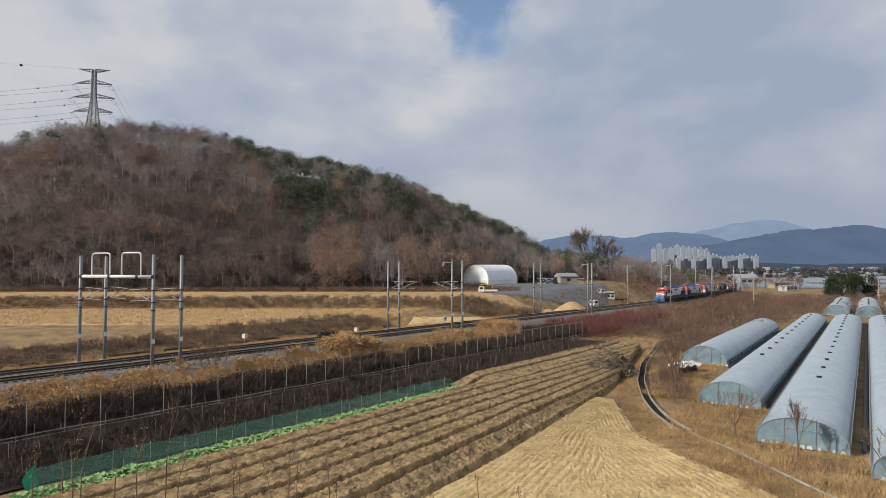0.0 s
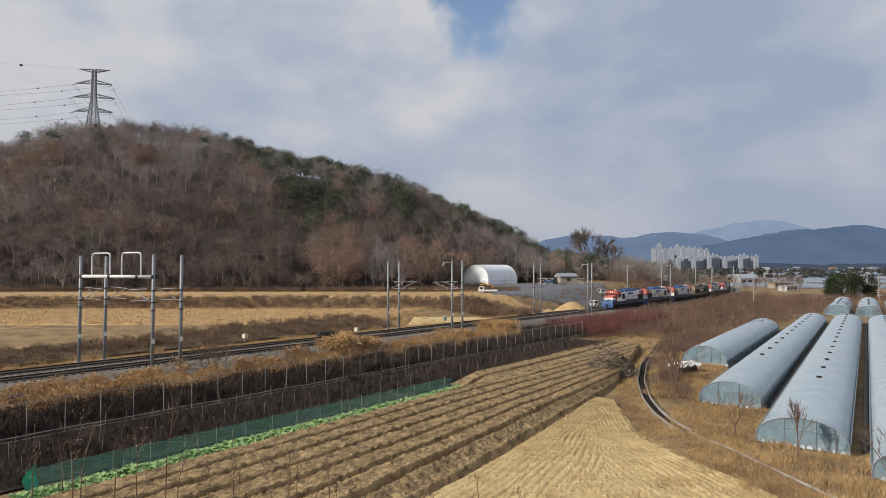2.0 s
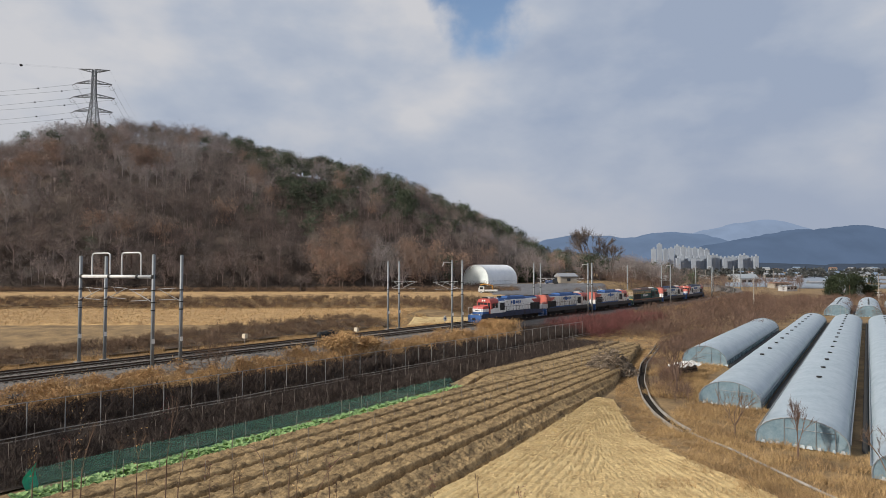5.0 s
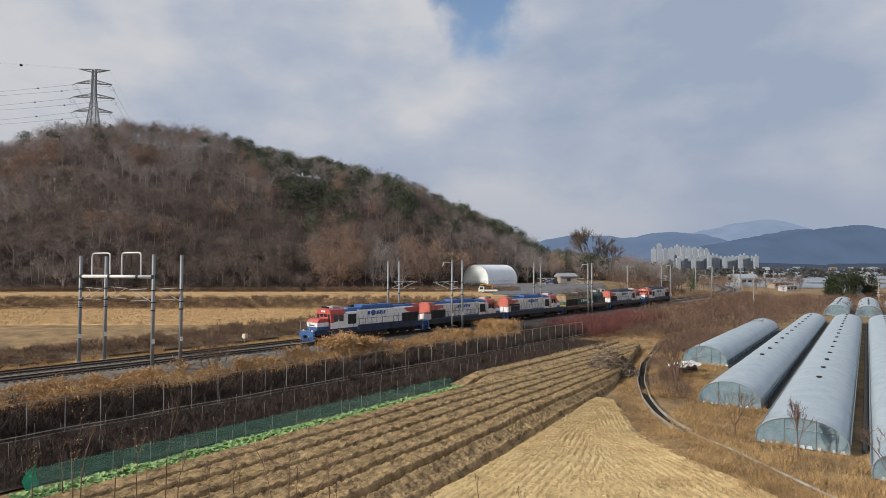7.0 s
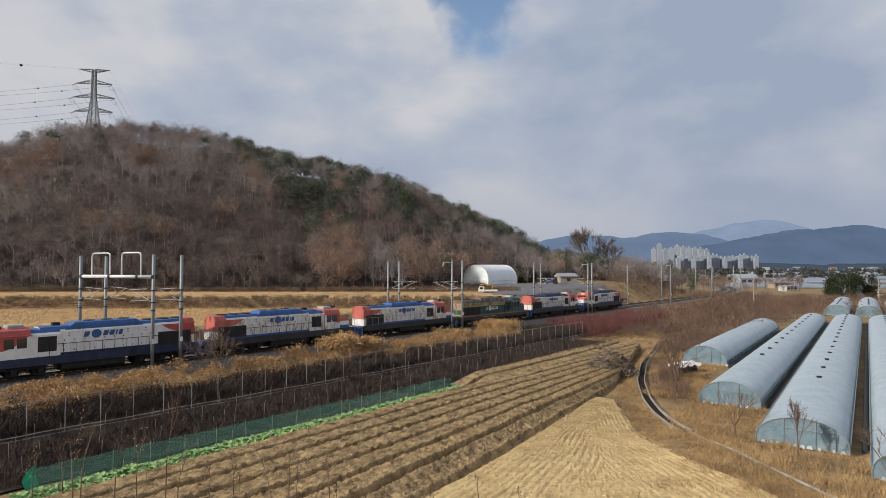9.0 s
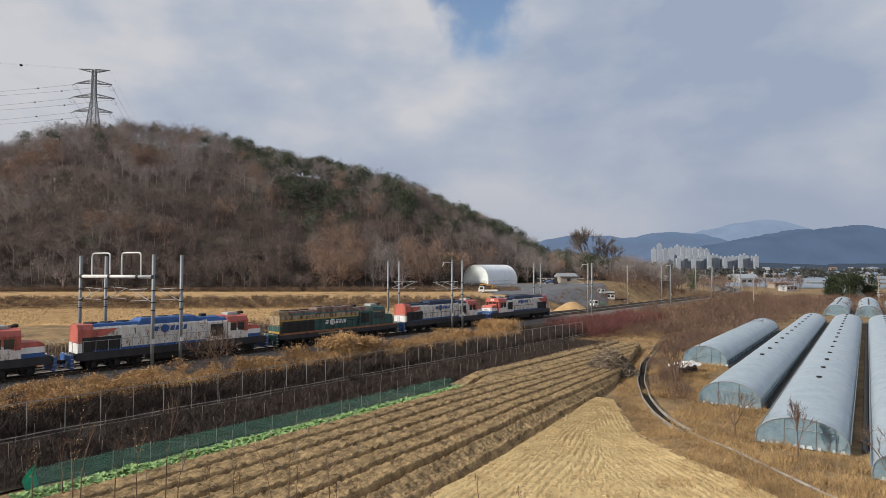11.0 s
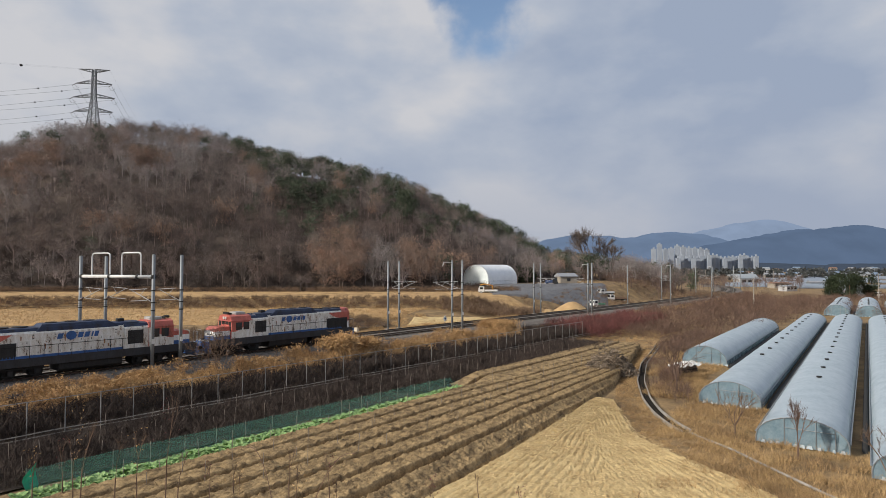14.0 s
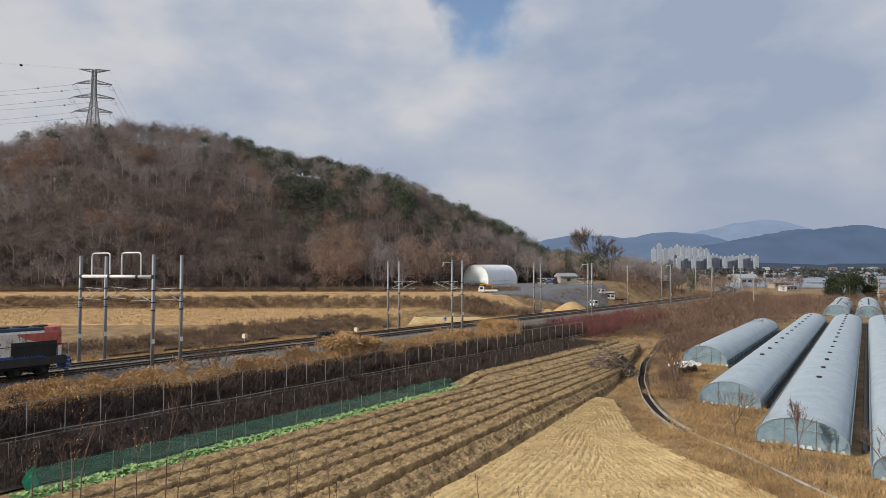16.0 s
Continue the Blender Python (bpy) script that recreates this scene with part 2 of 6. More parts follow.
def by_line(X, Y):
    """s and n of places in the plan."""
    X, Y = np.asarray(X, float).ravel(), np.asarray(Y, float).ravel()
    S, Nn = np.empty_like(X), np.empty_like(X)
    for i in range(0, len(X), 4000):
        x, y = X[i:i + 4000, None], Y[i:i + 4000, None]
        j = np.argmin((x - _x[None, ::3]) ** 2 + (y - _y[None, ::3]) ** 2, axis=1) * 3
        j = np.minimum(j, len(_x) - 1)
        dx, dy = x[:, 0] - _x[j], y[:, 0] - _y[j]
        S[i:i + 4000] = _s[j] + dx * np.cos(_a[j]) + dy * np.sin(_a[j])
        Nn[i:i + 4000] = dx * np.sin(_a[j]) - dy * np.cos(_a[j])
    return S, Nn


def smooth(t):
    t = np.clip(t, 0, 1)
    return t * t * (3 - 2 * t)


FIELD = -1.8


def ground_z(X, Y):
    X, Y = np.asarray(X, float).ravel(), np.asarray(Y, float).ravel()
    S, Nn = by_line(X, Y)
    rz = rail_z(np.clip(S, -100, 350))
    near = np.interp(Nn, [2.2, 3.4, 5.0, 9.0, 14.0, 16.0, 20.0, 24.0], [-0.35, -0.75, -1.0, -1.1, -1.4, -1.5, -1.75, FIELD])
    far_flat = np.interp(Y, [75, 88, 130, 137, 165, 200, 260], [-0.9, 0.15, 0.3, 2.0, 2.6, 3.9, 5.0])
    w = 1 - smooth((X - 60) / 60)
    far = -0.9 + (far_flat + 0.9) * w
    bank = np.interp(-Nn, [6.2, 8.0, 13.0, 17.0, 26.0], [-0.35, -0.9, -1.3, -1.1, 0.0])
    u = smooth((-Nn - 13) / 14)
    side = np.where(-Nn < 13, bank, bank * (1 - u) + far * u)
    z = np.where(Nn > 0, near, side)
    fade = 1 - smooth((np.abs(Nn) - 5) / 18)
    return z + rz * fade


def gz(x, y):
    return float(ground_z([x], [y])[0])

# ---- ground ----
def build_ground():
    xs = np.concatenate([-np.geomspace(4000, 130, 26), np.linspace(-125, 190, 211), np.geomspace(195, 4000, 26)])
    ys = np.concatenate([np.linspace(-260, -15, 12), np.linspace(-10, 260, 181), np.geomspace(265, 4300, 30)])
    X, Y = np.meshgrid(xs, ys, indexing="ij")
    Z = ground_z(X, Y)
    Z += 0.10 * np.sin(X.ravel() * 0.9 + 1.3 * np.sin(Y.ravel() * 0.5)) * np.sin(Y.ravel() * 0.7) - 0.10
    V = np.stack([X.ravel(), Y.ravel(), Z], 1)
    tagged(grid_mesh("ground", V, len(xs), len(ys), M_GRASS), "dry winter grass and bare earth", "ground", kind="structure")


def strip(name, s0, s1, n0, n1, nu, nv, m, label, lift, profile=None, kind="structure", category=""):
    """A band along the railway."""
    S, Nn = np.meshgrid(np.linspace(s0, s1, nu), np.linspace(n0, n1, nv), indexing="ij")
    x, y = along(S.ravel(), Nn.ravel())
    z = (rail_z(S.ravel()) + profile(Nn.ravel(), S.ravel())) if profile else ground_z(x, y) + lift
    return tagged(grid_mesh(name, np.stack([x, y, z], 1), nu, nv, m), label, category, kind=kind)


def rough_noise(x, y, scale, amp):
    return amp * (np.sin(x * scale + 2.1 * np.sin(y * scale * 0.7)) + np.sin(y * scale * 1.3 + 1.7 * np.sin(x * scale * 0.9)))


build_ground()

# ---- hill ----
CREST_X = [-420, -330, -231, -201, -172, -148, -113, -83, -54, -25, 5, 28, 49, 75, 110]
CREST_Z = [40, 48, 57, 63, 71, 73, 68, 60.5, 54, 44, 33, 22, 10, 5.5, 3]


def hill_z(X, Y):
    base = np.interp(X, [-420, -20, 20, 60, 110], [168, 168, 205, 235, 245])
    crest = 300.0
    H = np.interp(X, CREST_X, CREST_Z)
    g0 = ground_z(X, np.minimum(Y, base)) - 0.4
    H = np.minimum(H, g0 + 200 * smooth((112 - X) / 60))
    u = np.clip((Y - base) / (crest - base), 0, 1)
    front = np.sin(u * math.pi / 2) ** 1.15
    back = 1 - smooth((Y - crest) / 190)
    bumps = rough_noise(X, Y, 0.045, 1.6) * smooth(u * 3) * (1 - smooth((X - 40) / 40))
    return g0 + (H - g0) * np.where(Y < crest, front, back) + bumps - 0.6 * (1 - smooth(u * 8))


def build_hill():
    xs, ys = np.linspace(-420, 110, 107), np.linspace(160, 500, 69)
    X, Y = np.meshgrid(xs, ys, indexing="ij")
    V = np.stack([X.ravel(), Y.ravel(), hill_z(X.ravel(), Y.ravel())], 1)
    tagged(grid_mesh("hill", V, len(xs), len(ys), M_HILL), "wooded hill with brown forest floor", "hill", kind="structure")


build_hill()


# ---- trees ----
def slivers(P, D, length, width, rng):
    """Thin triangles from points P along directions D."""
    n = len(P)
    D = D / np.linalg.norm(D, axis=1, keepdims=True)
    side = np.cross(D, rng.normal(size=(n, 3)))
    side /= np.linalg.norm(side, axis=1, keepdims=True) + 1e-9
    w = np.broadcast_to(width, (n,))[:, None] * 0.5
    V = np.stack([P - side * w, P + side * w, P + D * np.broadcast_to(length, (n,))[:, None]], 1).reshape(-1, 3)
    return V, np.arange(3 * n).reshape(-1, 3)


def cone(a, b, r, n=3):
    a, b = np.array(a, float), np.array(b, float)
    d = (b - a) / np.linalg.norm(b - a)
    u = np.cross(d, [0.3, 0.5, 0.8])
    u /= np.linalg.norm(u)
    w = np.cross(d, u)
    ang = np.arange(n) * 2 * math.pi / n
    ring = a + r * (np.cos(ang)[:, None] * u + np.sin(ang)[:, None] * w)
    V = np.vstack([ring, b])
    return V, np.array([(i, (i + 1) % n, n) for i in range(n)])


def merge(items):
    Vs, Fs, k = [], [], 0
    for V, F in items:
        Vs.append(V)
        Fs.append(F + k)
        k += len(V)
    return np.vstack(Vs), np.vstack(Fs)


def bare_tree(rng, h=11.0, limbs=11, twigs=190, spread=0.36, twig_w=0.07, trunk=0.16, low=0.22):
    """Trunk, rising limbs and a domed crown of fine twigs of a leafless tree: returns wood (V, F) only."""
    fork = h * (low + 0.08)
    items = [cone((0, 0, -0.5), (rng.normal(0, 0.2), rng.normal(0, 0.2), h * 0.8), trunk, 5)]
    A, B = [], []
    for i in range(limbs):
        t = i * 2.4 + rng.normal(0, 0.4)
        e = rng.uniform(0.15, 1.0)
        r = h * spread * math.cos(e * 1.35) * rng.uniform(0.8, 1.15)
        a = np.array([0, 0, fork * rng.uniform(0.8, 1.5)])
        b = np.array([math.cos(t) * r, math.sin(t) * r, h * (0.5 + 0.45 * math.sin(e * 1.5)) * rng.uniform(0.92, 1.05)])
        items.append(cone(a, b, trunk * 0.34))
        A.append(a), B.append(b)
    A, B = np.array(A), np.array(B)
    k = rng.integers(0, limbs, twigs)
    u = rng.uniform(0.45, 1.05, twigs)[:, None]
    C = A[k] + (B[k] - A[k]) * u
    D = rng.normal(0, 1, (twigs, 3)) + (B[k] - A[k]) / h
    P = C + rng.normal(0, h * 0.055, (twigs, 3)) * [1, 1, 0.8]
    items.append(slivers(P, D, rng.uniform(0.05, 0.13, twigs) * h, twig_w, rng))
    return merge(items)


def leaf_cloud(rng, h, count, size, spread=0.3, low=0.3, lumps=9, flat=0.6):
    """Leaf clumps in uneven lumps of a crown."""
    cz = rng.uniform(low, 0.95, lumps)
    rr = spread * np.sqrt(np.clip(1.15 - np.abs(cz - 0.6) * 1.5, 0.12, 1)) * rng.uniform(0.3, 1.0, lumps)
    th = rng.uniform(0, 2 * math.pi, lumps)
    C = np.stack([rr * np.cos(th), rr * np.sin(th), cz], 1) * h
    k = rng.integers(0, lumps, count)
    P = C[k] + rng.normal(0, 1, (count, 3)) * h * np.array([0.085, 0.085, 0.085 * flat])
    return slivers(P, rng.normal(0, 1, (count, 3)) + [0, 0, 0.2], rng.uniform(0.7, 1.3, count) * size, size * 0.75, rng)


def pine(rng, h=11.0, clumps=430):
    wood = merge([cone((0, 0, -0.5), (0.2, 0.1, h * 0.92), 0.2, 5)] + [cone((0, 0, h * z), (math.cos(t) * h * 0.22 * (1.25 - z), math.sin(t) * h * 0.22 * (1.25 - z), h * (z + 0.05)), 0.06) for z, t in zip(np.linspace(0.35, 0.9, 9), np.arange(9) * 2.4)])
    return wood, leaf_cloud(rng, h, clumps, 0.62, 0.27, 0.34, 15, 0.55)


def scatter(name, templates, places, m, label, category, tints=None, kind="stuff"):
    """One object of many plants: templates (V, F), places (x, y, z, turn, scale, template)."""
    Vs, Fs, Ts, k = [], [], [], 0
    for i, (x, y, z, a, sc, t) in enumerate(places):
        V, F = templates[int(t)]
        c, s = math.cos(a) * sc, math.sin(a) * sc
        W = np.empty_like(V)
        W[:, 0], W[:, 1], W[:, 2] = V[:, 0] * c - V[:, 1] * s + x, V[:, 0] * s + V[:, 1] * c + y, V[:, 2] * sc + z
        Vs.append(W)
        Fs.append(F + k)
        k += len(V)
        if tints is not None:
            Ts.append(np.repeat(np.array([[*tints[i], 1.0]]), len(V), 0))
    me = bpy.data.meshes.new(name)
    raw_mesh(me, np.vstack(Vs), np.vstack(Fs))
    me.materials.append(m)
    if tints is not None:
        at = me.attributes.new("tint", "FLOAT_COLOR", "POINT")
        at.data.foreach_set("color", np.vstack(Ts).astype(np.float32).ravel())
    return tagged(new(name, me), label, category, kind=kind)


def build_woods():
    rng = np.random.default_rng(11)
    bare = [bare_tree(rng, rng.uniform(9.5, 11.5), 15, 460, 0.45, 0.085, 0.13, 0.2) for _ in range(8)]
    pines = [pine(rng) for _ in range(4)]
    oaks = [leaf_cloud(rng, 9.5, 700, 0.33, 0.34, 0.3, 16, 0.8) for _ in range(3)]
    pb, pp, po, tb, tp, to = [], [], [], [], [], []
    pts = []
    for Y in np.arange(166, 316, 4.5):
        for X in np.arange(-300, 112, 4.7):
            pts.append((X + rng.uniform(-2.6, 2.6), Y + rng.uniform(-2.6, 2.6)))
    pts = np.array(pts)
    base = np.interp(pts[:, 0], [-420, -20, 20, 60, 110], [168, 168, 205, 235, 245])
    pts = pts[(pts[:, 1] > base - 1) & (np.abs(pts[:, 0]) < 0.78 * pts[:, 1] + 8)]
    Z = hill_z(pts[:, 0], pts[:, 1])
    for (X, Y), z in zip(pts, Z):
        u = (Y - 168) / 132
        # conifers along the upper ridge and in a stand on the slope
        f = noise.noise(Vector((X * 0.018, Y * 0.022, 3.7)))
        ridge = smooth((u - 0.45) / 0.4) * smooth((X + 140) / 90) * (1 - smooth((X - 55) / 25))
        stand = math.exp(-((X + 54) / 17) ** 2 - ((Y - 228) / 18) ** 2) + math.exp(-((X + 14) / 12) ** 2 - ((Y - 232) / 14) ** 2)
        p_pine = 0.012 + 0.60 * float(ridge) + 0.85 * stand + 0.16 * max(0.0, f) * float(smooth((u - 0.3) / 0.3))
        p_oak = 0.015 + 0.10 * max(0.0, noise.noise(Vector((X * 0.03, Y * 0.03, 9.1))))
        for ox, oy, rad in ((-119, 234, 8), (-160, 224, 9), (-172, 292, 7)):
            if (X - ox) ** 2 + (Y - oy) ** 2 < rad * rad:
                p_oak = 0.95
        if Y < 200 and (abs(X + 32) < 7 or abs(X + 3) < 11):
            p_oak = 0.8
        r = rng.random()
        a, sc = rng.uniform(0, 6.28), rng.choice((0.60, 0.76, 0.88, 0.98, 1.08)) * rng.uniform(0.93, 1.07)
        if r < p_oak:
            sc = max(sc, 0.95) * 1.12
            po.append((X, Y, z, a, sc, rng.integers(0, 3)))
            g = rng.uniform(0.75, 1.2)
            to.append((0.37 * g, 0.235 * g, 0.17 * g))
            pb.append((X, Y, z, a, sc, rng.integers(0, 8)))
            tb.append((0.9, 0.75, 0.65))
        elif r < p_oak + p_pine:
            pp.append((X, Y, z, a, sc * 0.95, rng.integers(0, 4)))
            g = rng.uniform(0.7, 1.3)
            tp.append((0.085 * g, 0.105 * g, 0.065 * g))
        else:
            pb.append((X, Y, z, a, sc, rng.integers(0, 8)))
            # noise sets greyer and browner stands; height term paints in haze above, shade below
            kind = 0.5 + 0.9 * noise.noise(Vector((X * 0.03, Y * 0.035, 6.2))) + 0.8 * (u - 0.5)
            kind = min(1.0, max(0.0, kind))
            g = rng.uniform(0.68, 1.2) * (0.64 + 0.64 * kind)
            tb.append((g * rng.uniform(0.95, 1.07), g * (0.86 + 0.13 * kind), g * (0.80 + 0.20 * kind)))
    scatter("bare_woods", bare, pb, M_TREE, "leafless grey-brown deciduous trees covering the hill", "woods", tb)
    scatter("pine_trunks", [w for w, _ in pines], pp, M_TREE, "trunks of the pines on the hill", "woods", [(0.6, 0.5, 0.45)] * len(pp))
    scatter("pine_woods", [c for _, c in pines], pp, M_LEAF, "dark green pines along the ridge", "woods", tp)
    scatter("oak_woods", oaks, po, M_LEAF, "oaks with russet withered leaves", "woods", to)


build_woods()


# ---- railway ----
def bed(n, s):
    return np.interp(n, [-8.6, -6.4, -2.0, 2.4, 4.6], [-1.0, -0.24, -0.18, -0.24, -1.05]) + 0.015 * np.sin(s * 7.1 + n * 9)


strip("ballast", -150, 400, -8.6, 4.6, 551, 23, M_BALLAST, "grey crushed stone ballast of a double railway track", 0, bed, category="ballast")


def build_tracks():
    for c, label in ((0.0, "railway track with rusty steel rails beside the field"), (-4.0, "railway track with rusty rails beside the far bank")):
        root = thing("railway_track", label, "railway track", group="double track", kind="structure")
        for off in (-0.755, 0.755):
            g = Geo()
            S = np.arange(-150, 400, 2.0)
            prof = [(-0.07, -0.16), (0.07, -0.16), (0.02, -0.13), (0.02, -0.03), (0.036, 0.0), (-0.036, 0.0), (-0.02, -0.03), (-0.02, -0.13)]
            rows = []
            for s in S:
                for p, q in prof:
                    x, y = along(s, c + off + p)
                    rows.append((float(x), float(y), float(rail_z(s)) + q))
            n = len(prof)
            g.add(rows, [(i * n + j, i * n + (j + 1) % n, (i + 1) * n + (j + 1) % n, (i + 1) * n + j) for i in range(len(S) - 1) for j in range(n)])
            part("rail", g, M_RAIL, root)
        g = Geo()
        for s in np.arange(-40, 330, 0.62):
            x, y = along(s, c)
            a, z = heading(s), float(rail_z(s))
            ca, sa = math.cos(a), math.sin(a)
            vs = [(float(x) + ca * u + sa * w, float(y) + sa * u - ca * w, z + q) for q, k in ((-0.30, 1.0), (-0.125, 0.8)) for u, w in ((-0.13 * k, -1.25), (0.13 * k, -1.25), (0.13 * k, 1.25), (-0.13 * k, 1.25))]
            g.add(vs, [(4, 5, 6, 7), (0, 1, 5, 4), (1, 2, 6, 5), (2, 3, 7, 6), (3, 0, 4, 7)])
        tagged(part("sleepers", g, M_SLEEPER, root, "dark stained sleepers"), kind="stuff")


build_tracks()


def line_pose(s, n, z=None, turn=0.0):
    x, y = along(s, n)
    x, y = float(x), float(y)
    return pose(x, y, gz(x, y) if z is None else z, 0, 0, math.degrees(heading(s)) + turn)


M_ARM = mat("arm_steel", (0.50, 0.50, 0.49), (0.36, 0.36, 0.36), 2, 0.5, 0.1)


def build_poles():
    # a steel mast of an electrified line; its x axis runs along the track, y away from the fields
    def mast(s, n, arm, height=10.6, bracket=False):
        x, y = along(s, n)
        z0 = float(rail_z(s)) - 0.75
        root = thing("catenary_mast", "grey round steel catenary mast on a concrete foot", "mast", pose(float(x), float(y), z0, 0, 0, math.degrees(heading(s))), "catenary masts")
        part("foot", Geo().box(-0.4, 0.4, -0.4, 0.4, -0.4, 0.5, 0.06), M_CONCRETE, root, "concrete foot")
        g = Geo().tube((0, 0, 0), (0, 0, height), 0.17, 0.15, 10)
        g.smooth = True
        part("pole", g, M_POLE, root)
        part("cap", Geo().tube((0, 0, height), (0, 0, height + 0.08), 0.17, 0.1, 10), M_POLE, root)
        for q in (6.0, 6.75, 7.9):
            part("clamp_band", Geo().tube((0, 0, q), (0, 0, q + 0.12), 0.21, 0.21, 10), M_DARKWIRE, root)
        part("number_plate", Geo().box(-0.13, 0.13, -0.2, -0.17, 2.9, 3.35), M_WHITE, root, "small white plate")
        k = 1 if n > 0 else -1
        if arm:
            c = Geo()
            w = -k * 0.9
            tip = (w * 1.15, k * 3.0, 7.98)
            c.tube((0, k * 0.2, 6.85), (w, k * 2.7, 7.92), 0.034)
            c.tube((w * 0.3, k * 0.7, 8.12), tip, 0.03)
            c.tube((w * 0.25, k * 0.8, 7.0), (w * 1.1, k * 2.7, 6.9), 0.026)
            c.tube((w * 0.6, k * 1.7, 7.4), (w * 0.4, k * 1.0, 8.1), 0.026)
            part("cantilever", c, M_ARM, root, "pale steel registration arm")
            i = Geo()
            for q in range(6):
                i.tube((0, k * (0.25 + q * 0.12), 6.88 + q * 0.042), (0, k * (0.30 + q * 0.12), 6.90 + q * 0.042), 0.10, 0.06, 8)
            part("insulator", i, M_INSUL, root, "brown ribbed insulator")
        if bracket:
            b = Geo().tube((0, 0, height - 0.25), (-1.25, 0.6, height - 0.25), 0.05).tube((-1.25, 0.6, height - 0.25), (-1.45, 0.7, height - 0.9), 0.05)
            part("feeder_bracket", b, M_BEAM, root)
            part("feeder_insulator", Geo().tube((-1.45, 0.7, height - 0.9), (-1.5, 0.72, height - 1.7), 0.07, 0.07, 8), M_INSUL, root)
        return root

    near = [(11.9, 1, 0), (14.6, 1, 0), (56.5, 1, 1), (59.0, 1, 0), (101.6, 1, 1), (103.4, 0, 0), (151.5, 1, 1), (194.7, 1, 1), (238, 1, 0), (280, 1, 0)]
    far = [(8.9, 1, 0), (11.3, 1, 0), (52.8, 1, 0), (55.3, 1, 0), (96.6, 1, 0), (99.4, 1, 0), (146.6, 0, 0), (174.7, 1, 0), (218, 1, 0), (262, 1, 0)]
    for s, a, b in near:
        mast(s, 3.0, a, 11.35, bool(b))
    for s, a, b in far:
        mast(s, -7.3, a, 11.3, bool(b))
    # the portal beam between the two nearest masts, with its hoops
    (x0, y0), (x1, y1) = along(8.9, -7.3), along(11.9, 3.0)
    z = 8.5
    d = math.hypot(x1 - x0, y1 - y0)
    root = thing("portal_beam", "white tubular portal beam with two hoops hung between masts", "beam", pose(float(x0), float(y0), z, 0, 0, math.degrees(math.atan2(y1 - y0, x1 - x0))))
    g = Geo().tube((0.2, 0, 0), (d - 0.2, 0, 0), 0.17, 0.17, 10)
    g.smooth = True
    part("beam", g, M_BEAM, root)
    for q in (0.02, 0.42, 0.80, 1.0):
        part("collar", Geo().tube((d * q - 0.12, 0, 0), (d * q + 0.12, 0, 0), 0.24, 0.24, 10), M_DARKWIRE, root)
    for u0, u1 in ((0.165, 0.42), (0.58, 0.835)):
        a, b, t = d * u0, d * u1, 2.35
        pts = [(a, 0, 0), (a, 0, t - 0.3), (a + 0.1, 0, t - 0.08), (a + 0.35, 0, t), (b - 0.35, 0, t), (b - 0.1, 0, t - 0.08), (b, 0, t - 0.3), (b, 0, 0)]
        part("hoop", Geo().path(pts, 0.075, 7), M_BEAM, root)
        i = Geo()
        for q in range(8):
            i.tube(((a + b) / 2, 0, t - 0.2 - q * 0.16), ((a + b) / 2, 0, t - 0.3 - q * 0.16), 0.13, 0.04, 8)
        part("hanging_insulator", i, M_INSUL, root, "brown string insulator")


def build_wires():
    S = np.arange(-120, 300, 6.0)
    for n, off in ((0.0, 1), (-4.0, 2)):
        g = Geo()
        for z, sag in ((5.9, 0.0), (7.1, 0.55)):
            pts = []
            for s in S:
                x, y = along(s, n + 0.15 * math.sin(s * 0.07))
                ph = ((s - 12) / 44.5) % 1.0
                pts.append((float(x), float(y), float(rail_z(s)) + z + sag * (4 * (ph - 0.5) ** 2)))
            g.path(pts, 0.013, 3)
        tagged(new("overhead_wire", g.mesh("overhead_wire", M_DARKWIRE)), "thin overhead contact and carrier wires above the track", "wire", "overhead wires")


build_poles()
build_wires()


# ---- the train ----
def livery(name, a, b, c=None, rough=0.5, sc=1.3, stain=0.46):
    return mat(name, a, b, sc, rough, 0.0, 0.06, 10, c, (1.2, 1.2, 0.35), spec=0.4, stain=stain)


P_FADED = livery("loco_faded_red", (0.58, 0.15, 0.115), (0.40, 0.105, 0.08), (0.20, 0.07, 0.05), stain=0.56)
P_ORANGE = livery("loco_rust_edge", (0.34, 0.16, 0.07), (0.20, 0.09, 0.05), (0.08, 0.05, 0.04), stain=0.55)


P_WHITE = livery("loco_white", (0.84, 0.84, 0.83), (0.66, 0.64, 0.61), (0.36, 0.28, 0.21))
P_WORN = livery("loco_worn_white", (0.78, 0.77, 0.75), (0.58, 0.54, 0.48), (0.22, 0.15, 0.11), sc=2.2, stain=0.575)
P_CREAM = livery("loco_cream", (0.46, 0.40, 0.27), (0.25, 0.17, 0.10), (0.11, 0.055, 0.03), sc=2.4, stain=0.62)
P_OLIVE = livery("loco_rusty_ochre", (0.24, 0.17, 0.08), (0.12, 0.075, 0.04), (0.09, 0.04, 0.02), sc=1.8)
P_BLUE = livery("loco_blue", (0.04, 0.12, 0.34), (0.03, 0.08, 0.21))
P_NAVY = livery("loco_navy", (0.022, 0.038, 0.092), (0.015, 0.022, 0.045), (0.015, 0.016, 0.02), stain=0.56)
P_RED = livery("loco_red", (0.52, 0.095, 0.08), (0.34, 0.07, 0.06), (0.18, 0.05, 0.04))
P_SOOT = livery("loco_sooty_sill", (0.035, 0.037, 0.045), (0.02, 0.02, 0.022))
P_GREEN = livery("loco_green", (0.045, 0.13, 0.115), (0.022, 0.06, 0.055), (0.09, 0.05, 0.03), stain=0.55)
